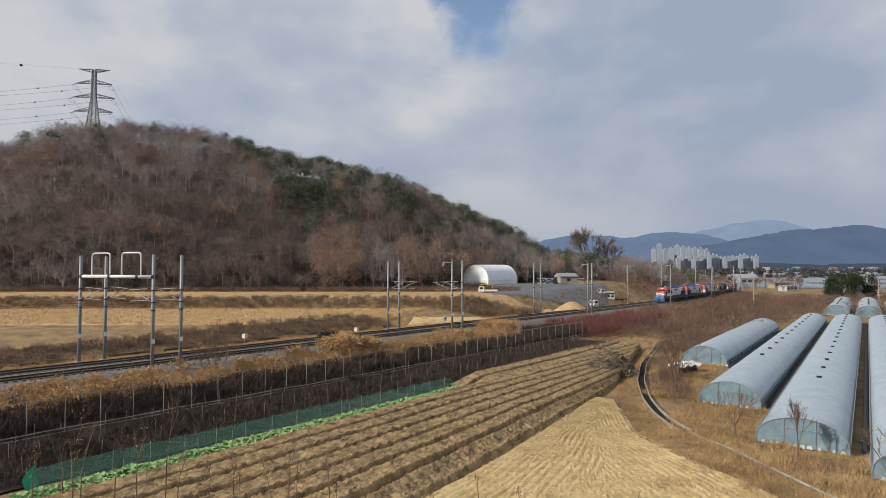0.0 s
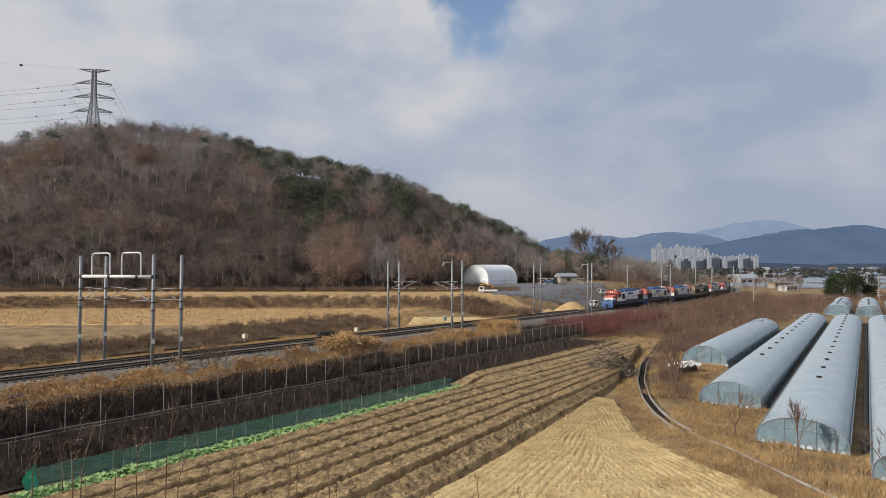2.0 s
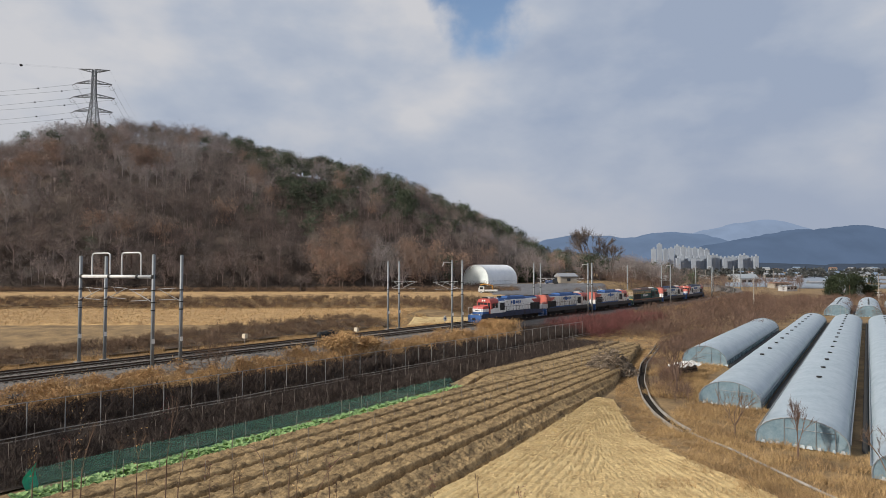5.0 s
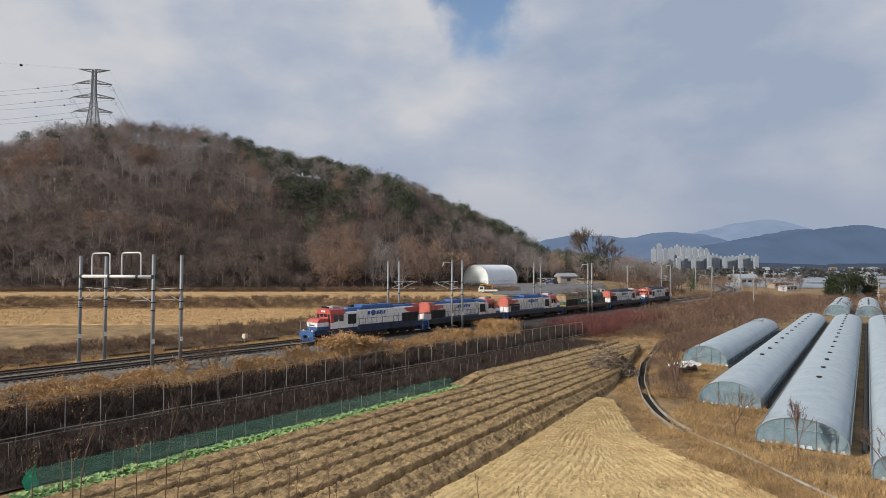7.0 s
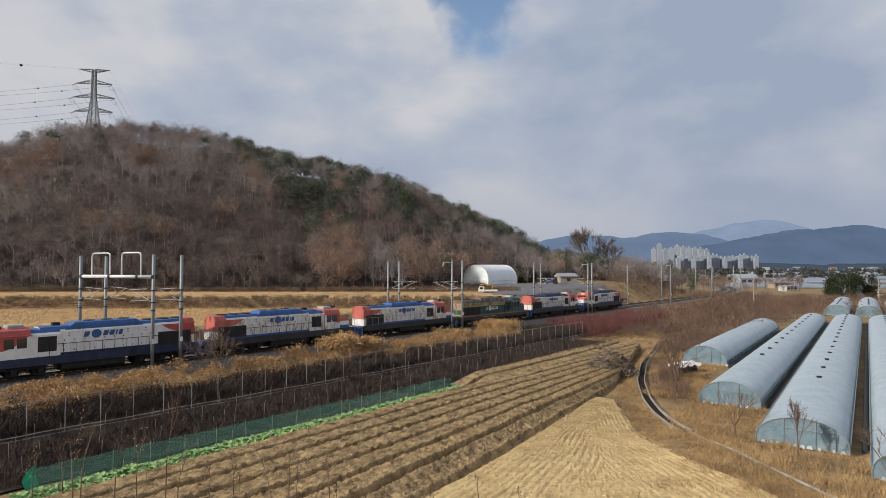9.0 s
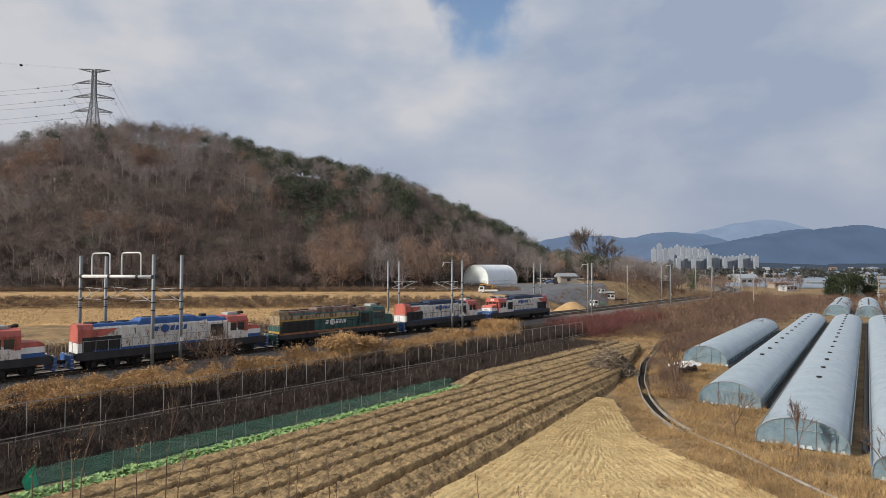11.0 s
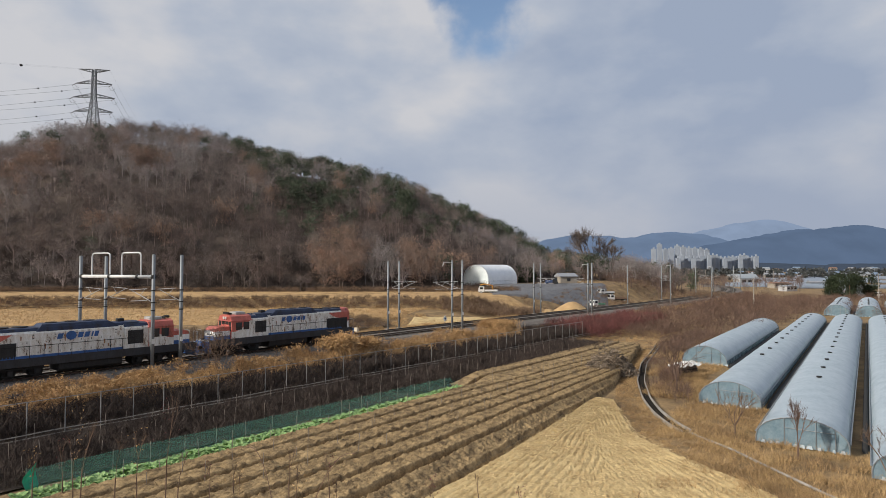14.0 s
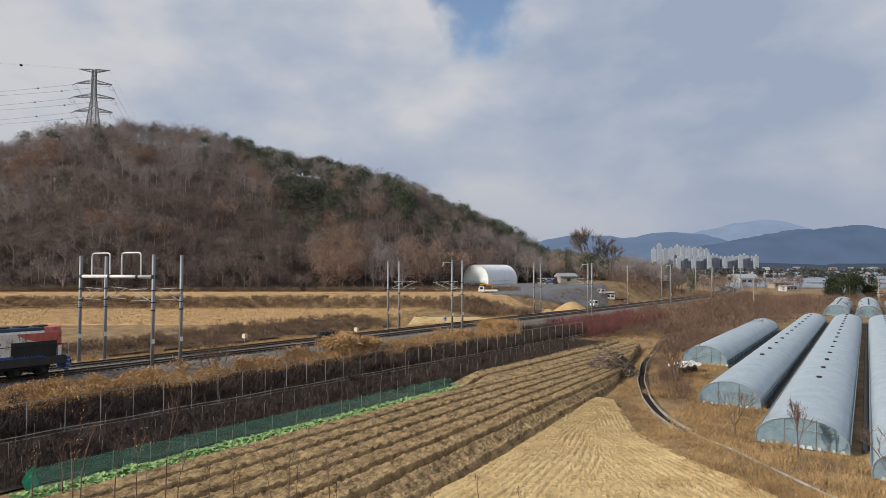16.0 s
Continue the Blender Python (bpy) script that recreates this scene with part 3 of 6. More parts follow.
P_YELLOW = livery("loco_yellow", (0.55, 0.36, 0.06), (0.36, 0.22, 0.05))
P_RUST = livery("loco_rust", (0.22, 0.18, 0.15), (0.13, 0.055, 0.03), (0.10, 0.04, 0.025), stain=0.6)
P_UNDER = livery("loco_underframe", (0.030, 0.028, 0.027), (0.014, 0.013, 0.013), (0.04, 0.03, 0.024), 0.85)
P_GRILLE = livery("loco_grille", (0.035, 0.033, 0.033), (0.018, 0.018, 0.018), None, 0.7)
P_STEEL = livery("loco_steel", (0.42, 0.42, 0.41), (0.25, 0.23, 0.21), None, 0.45)
P_HEAD = mat("lamp_lens", (0.85, 0.85, 0.8), (0.7, 0.7, 0.65), 3, 0.15, bump=0)


def hood_section(h0, h1, w0, w1):
    return [(-w0, h0), (w0, h0), (w0, h1 - 0.42), (w1, h1 - 0.06), (w1 * 0.6, h1), (-w1 * 0.6, h1), (-w1, h1 - 0.06), (-w0, h1 - 0.42)]


def roof_section(h1, w0, w1, lo=0.26):
    e = 0.006
    w0 = w1 + (w0 - w1) * (lo - 0.06) / 0.36
    return [(-w0 - e, h1 - lo), (-w1 - e, h1 - 0.06 + e), (-w1 * 0.6, h1 + e), (w1 * 0.6, h1 + e), (w1 + e, h1 - 0.06 + e), (w0 + e, h1 - lo), (w0 - 0.15, h1 - lo), (-w0 + 0.15, h1 - lo)]


def locomotive(scheme, label, seed):
    """A six-axle diesel; x points to the cab end, z from the rail head."""
    rng = random.Random(seed)
    old = scheme == "green"
    body, sill = (P_GREEN, P_SOOT) if old else (P_WHITE if scheme == "bright" else P_WORN, P_NAVY if scheme == "bright" else P_SOOT)
    roof, end = (P_RUST, P_OLIVE) if old else (P_BLUE if scheme != "dull" else P_NAVY, P_RED if scheme == "bright" else P_FADED)
    root = thing("diesel_locomotive", label, "locomotive", None, "locomotives of the train")
    # frame and walkway
    part("underframe", Geo().box(-9.75, 9.75, -1.45, 1.45, 1.12, 1.5, 0.05), P_UNDER, root)
    sl = Geo()
    for k in (-1, 1):
        sl.box(-9.6, 9.6, k * 1.47 - 0.03, k * 1.47 + 0.03, 1.0, 1.70)
    part("side_sill", sl, sill, root, "blue sill" if not old else "black sill")
    part("walkway", Geo().box(-9.7, 9.7, -1.46, 1.46, 1.5, 1.62, 0.03), P_UNDER, root)
    if not old:
        bb = Geo()
        for k in (-1, 1):
            bb.box(-8.1, 2.7, k * 1.192 - 0.014, k * 1.192 + 0.014, 1.64, 1.86)
        part("lower_band", bb, P_BLUE if scheme != "bright" else P_NAVY, root, "blue band along the foot of the hood")
    else:
        rs = Geo()
        for k in (-1, 1):
            rs.box(-9.6, 9.6, k * 1.475 - 0.03, k * 1.475 + 0.03, 1.5, 1.71)
        part("rusty_edge", rs, P_ORANGE, root, "orange-rusted walkway edge")
    # long hood
    part("long_hood", Geo().prism(hood_section(1.62, 3.85, 1.16, 0.86), "x", -8.1, 4.2), body, root, "white hood with rust streaks" if not old else "dark green hood")
    part("hood_roof", Geo().prism(roof_section(3.85, 1.16, 0.86), "x", -8.1, 4.2), roof, root, "blue roof band" if not old else "rusty roof")
    # red end with a swept edge
    sec = hood_section(1.62, 3.85, 1.165, 0.865)
    part("hood_end", Geo().prism(sec, "x", -9.35, -8.1), end, root, "red hood end" if not old else "rusty hood end")
    sweep = Geo()
    for k in (-1, 1):
        pts = [(-8.1, 3.42), (-6.0, 3.42), (-6.3, 3.25), (-6.75, 3.02), (-7.3, 2.86), (-8.1, 2.8)]
        sweep.prism(pts, "y", k * 1.16 - 0.012, k * 1.16 + 0.012)
    part("swept_stripe", sweep, end, root)
    part("end_skirt", Geo().prism([(-1.175, 1.62), (1.175, 1.62), (1.175, 2.4), (-1.175, 2.4)], "x", -9.362, -8.1), P_WHITE if not old else P_GREEN, root)
    for k in (-1, 1):
        gr, gx = Geo(), -4.4 if old else -5.7
        for i in range(int((gx + 9.0) / 0.26)):
            x = -8.95 + i * 0.26
            gr.box(x, x + 0.2, k * 1.19 - 0.03, k * 1.19 + 0.03, 1.75, 2.72)
        gr.box(-9.0, gx, k * 1.18 - 0.022, k * 1.18 + 0.022, 1.66, 2.82)
        part("radiator_grille", gr, P_GRILLE, root, "black radiator grille")
    # doors along the hood
    for k in (-1, 1):
        for i in range(2 if old else 0, 11):
            x = -5.6 + i * 0.82
            part("hood_door", Geo().box(x, x + 0.74, k * 1.165 - 0.02, k * 1.165 + 0.02, 1.72, 2.95, 0.012), body, root)
    hn = Geo()
    for k in (-1, 1):
        for i in range(11):
            x = -5.6 + i * 0.82 + 0.62
            for z in (1.95, 2.7):
                hn.box(x, x + 0.05, k * 1.19 - 0.02, k * 1.19 + 0.02, z, z + 0.13)
            for z in (3.05, 3.25):
                if i % 2:
                    hn.box(x - 0.4, x - 0.28, k * 1.19 - 0.02, k * 1.19 + 0.02, z, z + 0.05)
    tagged(part("door_latches", hn, P_GRILLE, root), kind="stuff")
    # air intake behind the cab
    part("intake_housing", Geo().prism(hood_section(1.62, 3.72, 1.36, 1.0), "x", 2.75, 4.95), body, root)
    part("intake_roof", Geo().prism(roof_section(3.72, 1.36, 1.0, 0.28), "x", 2.75, 4.95), roof, root)
    for k in (-1, 1):
        it = Geo().box(3.05, 4.45, k * 1.37 - 0.02, k * 1.37 + 0.02, 2.05, 3.15)
        for i in range(6):
            it.box(3.08, 4.42, k * 1.39 - 0.03, k * 1.39 + 0.03, 2.12 + i * 0.17, 2.18 + i * 0.17)
        part("intake_grille", it, P_GRILLE, root, "black intake grille")
    # cab
    low = (P_WHITE if scheme == "bright" else P_WORN) if not old else P_GREEN
    red = P_RED if scheme == "bright" else P_FADED
    part("cab", Geo().prism([(-1.44, 1.62), (1.44, 1.62), (1.44, 3.30), (1.20, 3.72), (0.6, 3.86), (-0.6, 3.86), (-1.20, 3.72), (-1.44, 3.30)], "x", 4.95, 7.35), red if not old else P_GREEN, root, "red cab" if not old else "dark green cab")
    lw = Geo()
    for k in (-1, 1):
        lw.box(4.95, 7.36, k * 1.445 - 0.012, k * 1.445 + 0.012, 1.62, 2.32)
        lw.prism([(4.95, 2.32), (6.9, 2.32), (6.3, 2.5), (5.7, 2.85), (5.15, 3.26), (4.95, 3.28)], "y", k * 1.445 - 0.012, k * 1.445 + 0.012)
    part("cab_lower_panel", lw, low, root)
    part("cab_roof_edge", Geo().box(4.85, 7.55, -1.5, 1.5, 3.28, 3.34, 0.02), red if not old else P_RUST, root)
    for k in (-1, 1):
        for x in (5.25, 6.15):
            part("side_window", Geo().box(x, x + 0.7, k * 1.45 - 0.015, k * 1.45 + 0.015, 2.45, 3.15), M_GLASS, root, "dark cab side window")
    for y0, y1, z0 in ((-1.3, -0.85, 2.35), (-0.75, -0.05, 2.95), (0.05, 0.75, 2.95), (0.85, 1.3, 2.35)):
        part("windscreen", Geo().box(7.34, 7.37, y0, y1, z0, 3.3, 0.02), M_GLASS, root, "dark windscreen")
    part("air_conditioner", Geo().box(5.3, 6.5, -0.7, 0.7, 3.84, 4.08, 0.06), P_STEEL, root, "grey rooftop cooling unit")
    hr = Geo()
    for y in (-0.35, -0.1, 0.15, 0.4):
        hr.tube((6.9, y, 3.98), (7.35, y, 4.02), 0.04, 0.12, 8)
    hr.box(6.85, 6.95, -0.45, 0.5, 3.84, 4.02)
    part("horns", hr, P_UNDER, root, "black air horns")
    # nose
    nose = [(7.35, 2.80), (8.7, 2.80), (9.0, 2.66), (9.12, 2.45), (9.12, 1.62), (7.35, 1.62)]
    part("short_nose", Geo().prism(nose, "y", -1.08, 1.08), red if not old else P_GREEN, root, "red short nose" if not old else "green short nose")
    part("nose_white_band", Geo().prism([(7.35, 2.42), (9.13, 2.42), (9.135, 1.98), (7.35, 1.98)], "y", -1.095, 1.095), P_WHITE if not old else P_GREEN, root, "white band" if not old else "")
    part("nose_blue_band", Geo().prism([(7.35, 1.98), (9.14, 1.98), (9.14, 1.62), (7.35, 1.62)], "y", -1.1, 1.1), P_BLUE if not old else P_GREEN, root, "blue band")
    part("writing_bar", Geo().box(9.14, 9.15, -0.5, 0.5, 2.08, 2.19), P_GRILLE, root)
    for y in (-0.22, 0.22):
        part("headlight", Geo().tube((7.3, y, 3.55), (7.45, y, 3.55), 0.12, 0.14, 10), P_HEAD, root, "round headlight")
        part("ditch_light", Geo().tube((9.7, y * 4, 1.6), (9.82, y * 4, 1.6), 0.1, 0.12, 10), P_HEAD, root, "round ditch light")
    # ends: pilots, couplers, hoses
    for k in (-1, 1):
        pl = P_BLUE if (not old) else P_GREEN
        part("pilot", Geo().prism([(k * 9.75, 1.55), (k * 9.98, 1.5), (k * 10.0, 0.85), (k * 9.85, 0.3), (k * 9.7, 0.3), (k * 9.7, 1.55)], "y", -1.42, 1.42), pl, root, "blue end plate" if not old else "dark end plate")
        cp = Geo().box(min(k * 9.9, k * 10.38), max(k * 9.9, k * 10.38), -0.14, 0.14, 0.78, 1.05, 0.03)
        cp.box(min(k * 10.25, k * 10.46), max(k * 10.25, k * 10.46), -0.2, 0.2, 0.72, 1.1, 0.04)
        part("coupler", cp, P_UNDER, root, "black knuckle coupler")
        for y in (-0.9, -0.6, 0.55, 0.85):
            part("brake_hose", Geo().path([(k * 10.0, y, 1.0), (k * 10.14, y, 0.8), (k * 10.16, y, 0.5)], 0.03, 5), P_STEEL, root)
        for y in (-1.3, 1.3):
            for z in (0.5, 0.85, 1.2):
                part("step", Geo().box(min(k * 9.6, k * 9.95), max(k * 9.6, k * 9.95), y - 0.14, y + 0.14, z, z + 0.05), P_STEEL, root)
        rl = Geo()
        for y in (-1.4, -0.45, 0.45, 1.4):
            rl.tube((k * 9.85, y, 1.55), (k * 9.85, y, 2.6), 0.022, None, 5)
        rl.tube((k * 9.85, -1.4, 1.6), (k * 9.85, 1.4, 1.6), 0.022, None, 5).tube((k * 9.85, -1.4, 2.6), (k * 9.85, -0.45, 2.6), 0.022, None, 5).tube((k * 9.85, 0.45, 2.6), (k * 9.85, 1.4, 2.6), 0.022, None, 5)
        part("end_rail", rl, P_STEEL, root)
    for k in (-1, 1):
        rl = Geo()
        for i in range(13):
            x = -9.0 + i * 1.05
            rl.tube((x, k * 1.42, 1.6), (x, k * 1.42, 2.55), 0.024, None, 5)
        rl.tube((-9.7, k * 1.42, 2.55), (3.6, k * 1.42, 2.55), 0.024, None, 5)
        part("side_handrail", rl, P_UNDER if rng.random() < 0.8 else P_STEEL, root, "thin walkway handrail")
    # roof gear
    for x in (-8.0, -6.6, -5.2):
        part("radiator_fan", Geo().tube((x, 0, 3.84), (x, 0, 3.93), 0.62, 0.58, 14), P_UNDER, root, "round roof fan")
    bx = [(-4.3, 2.4, 1.08, 3.52), (-4.0, 1.9, 1.02, 3.82), (-3.8, 1.5, 0.86, 4.03), (-3.7, 1.4, 0.5, 4.08)]
    vs = [(x, y, z) for x0, x1, w, z in bx for x, y in ((x0, -w), (x1, -w), (x1, w), (x0, w))]
    fs = [(4 * i + j, 4 * i + (j + 1) % 4, 4 * i + 4 + (j + 1) % 4, 4 * i + 4 + j) for i in range(3) for j in range(4)] + [(3, 2, 1, 0), (12, 13, 14, 15)]
    part("dynamic_brake_hood", Geo().add(vs, fs), roof, root, "raised roof section with sloping ends")
    for x in (-2.9, -1.4, 0.1):
        part("brake_fan", Geo().tube((x, 0, 4.06), (x, 0, 4.13), 0.5, 0.48, 14), P_UNDER, root, "round roof fan")
    part("exhaust_stack", Geo().box(2.5, 3.1, -0.28, 0.28, 3.8, 4.09, 0.04), P_UNDER, root)
    if scheme in ("worn", "dull"):
        rr = random.Random(seed + 50)
        rust = Geo()
        for k in (-1, 1):
            for i in range(16):
                x, z, d, f = rr.uniform(-6, 4), rr.uniform(2.1, 3.3), rr.uniform(0.15, 0.55), rr.uniform(0.05, 0.14)
                rust.prism([(x, z), (x + f, z - 0.04), (x + f * 0.8, z - d), (x + f * 0.2, z - d * 0.8)], "y", k * 1.19 - 0.003, k * 1.19 + 0.003)
        tagged(part("rust_streaks", rust, P_ORANGE, root, "rust streaks under the latches"), kind="stuff")
    # mark on the hood: a ring between bars, as plain shapes
    zm = 2.45 if old else 3.1
    mc = P_BLUE if not old else P_WHITE
    for k in (-1, 1):
        for w, off in ((0.46, -1.8), (0.44, -0.2), (0.44, 0.34), (0.14, 0.90), (0.36, 1.14)):
            x = -0.9 - k * off
            x -= w if k > 0 else 0
            q = -k * 0.06
            part("mark_bar", Geo().prism([(x - q, zm - 0.2), (x + w * 0.9 - q, zm - 0.2), (x + w * 0.9 + q, zm + 0.2), (x + q, zm + 0.2)], "y", k * 1.20 - 0.012, k * 1.20 + 0.012), mc, root)
        c = [(-0.9 + k * 0.74 + 0.42 * math.cos(t), zm + 0.34 * math.sin(t)) for t in np.linspace(0, 2 * math.pi, 17)[:-1]]
        part("mark_disc", Geo().prism(c, "y", k * 1.19 - 0.015, k * 1.19 + 0.015), mc, root)
    if old:
        ye, yy = Geo(), Geo()
        for k in (-1, 1):
            yy.box(-9.3, 4.2, k * 1.182 - 0.014, k * 1.182 + 0.014, 2.86, 2.97)
        part("yellow_line", yy, P_YELLOW, root, "thin yellow line")
        ye.box(-9.375, -9.34, -1.1, 1.1, 2.55, 3.4)
        part("end_panel", ye, P_CREAM, root, "cream end panel")
        part("end_foot", Geo().box(-9.38, -9.34, -1.1, 1.1, 1.64, 1.85), P_YELLOW, root, "yellow foot of the end")
        ys = Geo()
        for k in (-1, 1):
            ys.box(-9.3, 4.2, k * 1.18 - 0.012, k * 1.18 + 0.012, 2.98, 3.40)
            ys.box(5.0, 7.3, k * 1.46 - 0.012, k * 1.46 + 0.012, 3.17, 3.28)
            ys.box(-4.0, -0.5, k * 1.5 - 0.014, k * 1.5 + 0.014, 1.25, 1.38)
        part("cream_stripe", ys, P_CREAM, root, "rusty cream stripe")
    # fuel tank
    tk = [(-1.35, 0.45), (-1.15, 0.28), (1.15, 0.28), (1.35, 0.45), (1.35, 1.1), (-1.35, 1.1)]
    part("fuel_tank", Geo().prism(tk, "x", -2.6, 2.6), P_UNDER, root, "black fuel tank")
    part("air_tank", Geo().tube((-2.5, -1.25, 1.0), (2.0, -1.25, 1.0), 0.17, 0.17, 8), P_UNDER, root)
    wheels = []
    for bx in (-6.1, 6.1):
        fr = Geo()
        for k in (-1, 1):
            fr.prism([(bx - 2.5, 0.75), (bx + 2.5, 0.75), (bx + 2.4, 1.02), (bx + 0.9, 0.9), (bx - 0.9, 0.9), (bx - 2.4, 1.02)], "y", k * 1.08 - 0.1, k * 1.08 + 0.1)
            for w in (-1.95, 0, 1.95):
                fr.box(bx + w - 0.2, bx + w + 0.2, k * 1.2 - 0.12, k * 1.2 + 0.12, 0.35, 0.75, 0.05)
            for w in (-1.0, 1.0):
                for j in range(4):
                    fr.tube((bx + w, k * 1.18, 0.45 + j * 0.1), (bx + w, k * 1.18, 0.51 + j * 0.1), 0.13, 0.13, 8)
            fr.path([(bx - 1.6, k * 1.28, 0.3), (bx + 1.6, k * 1.28, 0.3)], 0.035)
        fr.box(bx - 2.3, bx + 2.3, -0.9, 0.9, 0.62, 0.95)
        bg = part("bogie", fr, P_UNDER, root, "black three-axle bogie")
        for w in (-1.95, 0, 1.95):
            g = Geo()
            for k in (-1, 1):
                g.tube((0, k * 0.69, 0), (0, k * 0.82, 0), 0.51, 0.51, 20)
                g.tube((0, k * 0.66, 0), (0, k * 0.69, 0), 0.54, 0.54, 20)
                for i in range(5):
                    t = i * 2 * math.pi / 5
                    g.box(0.27 * math.cos(t) - 0.05, 0.27 * math.cos(t) + 0.05, k * 0.83 - 0.02, k * 0.83 + 0.02, 0.27 * math.sin(t) - 0.05, 0.27 * math.sin(t) + 0.05)
            g.tube((0, -0.95, 0), (0, 0.95, 0), 0.1, 0.1, 8)
            wh = part("wheelset", g, P_UNDER, bg, "steel wheels on an axle")
            wh.location = (bx + w, 0, 0.51)
            wheels.append(wh)
    # the hoods stand tall over the walkway
    for o in root.children:
        if o.type == "MESH":
            for v in o.data.vertices:
                if v.co.z > 1.62:
                    v.co.z = 1.62 + (v.co.z - 1.62) * 1.17
            o.data.update()
    return root, wheels


L_LOCO = 21.0
TRAIN = []
for i, (scheme, fwd, label) in enumerate((
        ("bright", 1, "leading diesel locomotive, clean white with blue roof, sill and red cab"),
        ("worn", -1, "weathered white diesel locomotive with red hood end, running cab last"),
        ("worn", -1, "white and blue diesel locomotive with red hood end and dirty underframe"),
        ("green", -1, "rusty dark green diesel locomotive with yellow stripe"),
        ("dull", -1, "white and navy diesel locomotive with red hood end, streaked with grime"),
        ("dull", 1, "last diesel locomotive, rust-streaked white with red nose and cab"))):
    ob, wh = locomotive(scheme, label, i)
    TRAIN.append((ob, wh, fwd, (i + 0.5) * L_LOCO))


def front_s(t):
    """Where the train's front is along the line."""
    u = t - 8.0
    return 14.10 - 17.112 * u + 0.0168 * u * u + 0.0034 * u ** 3


# ---- far side of the railway ----
def ribbon(name, left, right, nu, nv, m, label, lift=0.05, relief=None, category="field", kind="structure"):
    """A field between two edges, each a polyline of (x, y) from its near to its far end."""
    def sample(pts):
        P = np.array(pts, float)
        d = np.concatenate([[0], np.cumsum(np.linalg.norm(np.diff(P, axis=0), axis=1))])
        t = np.linspace(0, d[-1], nu)
        return np.stack([np.interp(t, d, P[:, 0]), np.interp(t, d, P[:, 1])], 1)
    A, B = sample(left), sample(right)
    v = np.linspace(0, 1, nv)
    P = (A[:, None] * (1 - v)[None, :, None] + B[:, None] * v[None, :, None]).reshape(-1, 2)
    U, Vv = np.repeat(np.linspace(0, 1, nu), nv), np.tile(v, nu)
    Z = ground_z(P[:, 0], P[:, 1]) + lift
    if relief is not None:
        Z = Z + relief(U, Vv, P[:, 0], P[:, 1])
    rim = (U < 1e-6) | (U > 1 - 1e-6) | (Vv < 1e-6) | (Vv > 1 - 1e-6)
    Z = np.where(rim, Z - 0.6, Z)
    return tagged(grid_mesh(name, np.column_stack([P, Z]), nu, nv, m), label, category, kind=kind)


ribbon("paddy_field", [(-140, 92), (-30, 95), (-22, 102), (-8, 113)], [(-140, 129), (-40, 129), (-20, 129), (-4, 129)], 110, 30, M_PADDY, "harvested rice paddy with pale stubble", 0.22,
       lambda u, v, x, y: 0.05 * np.sin(x * 4.2) * np.sin(y * 3.1))
ribbon("upper_paddy_field", [(-140, 140), (24, 140)], [(-140, 165), (10, 165)], 80, 14, M_PADDY, "terraced dry field at the foot of the wood", 0.28)
ribbon("straw_mat", [(-7, 106), (4, 111), (16, 118)], [(-6, 116), (6, 124), (16, 124)], 60, 24, M_STRAW, "pale straw spread on bare ground", 0.05,
       lambda u, v, x, y: 0.35 * np.sin(u * math.pi) ** 0.7 * np.sin(v * math.pi) ** 0.7 + rough_noise(x, y, 1.7, 0.06))
ribbon("mulched_field", [(12, 150), (46, 160)], [(16, 196), (56, 200)], 30, 130, M_BLACK, "field of low beds under black plastic mulch", 0.3,
       lambda u, v, x, y: 0.22 * np.abs(np.sin(v * 34 * math.pi)), kind="structure")
ribbon("bare_earth_patch", [(10, 133), (44, 141)], [(10, 145), (46, 149)], 40, 14, M_ORANGE, "bare orange earth beside the beds", 0.05, lambda u, v, x, y: rough_noise(x, y, 0.9, 0.08))
ribbon("green_patch", [(50, 148), (72, 170)], [(50, 156), (70, 176)], 20, 10, mat("winter_greens", (0.16, 0.22, 0.07), (0.08, 0.12, 0.04), 1.0, 0.9, bump=0.4), "patch of winter greens", 0.05)


def mound(name, x, y, r, h, m, label, category, seed=0, squash=1.0):
    rng = random.Random(seed)
    ph = [rng.uniform(0, 6.3) for _ in range(4)]
    g = Geo()
    n, k = 22, 7
    for i in range(k):
        q = i / (k - 1)
        for j in range(n):
            t = 2 * math.pi * j / n
            rr = r * q * (1 + 0.16 * math.sin(2 * t + ph[0]) + 0.1 * math.sin(3 * t + ph[1]))
            g.v.append((rr * math.cos(t), rr * math.sin(t) * squash, h * (math.cos(q * math.pi) * 0.5 + 0.5) * (1 + 0.12 * math.sin(5 * t + ph[2]) * q) - 0.25 * q))
    for i in range(k - 1):
        for j in range(n):
            g.f.append([i * n + j, i * n + (j + 1) % n, (i + 1) * n + (j + 1) % n, (i + 1) * n + j])
    g.smooth = True
    return thing(name, label, category, pose(x, y, gz(x, y)), geo=g, material=m)


mound("earth_mound", 31, 139, 5.0, 2.2, M_ORANGE, "heap of orange earth dumped by the field", "earth mound", 1)
mound("earth_mound", 24, 133, 3.5, 1.2, M_ORANGE, "low heap of pale earth by the track", "earth mound", 2)


def arch_outline(w, h, wall=0.0, n=14, flat=1.0):
    pts = [(-w / 2, 0.0)] if wall else []
    for i in range(n + 1):
        t = math.pi * (1 - i / n)
        pts.append((w / 2 * math.cos(t), wall + (h - wall) * math.sin(t) ** flat))
    return pts + ([(w / 2, 0.0)] if wall else [])


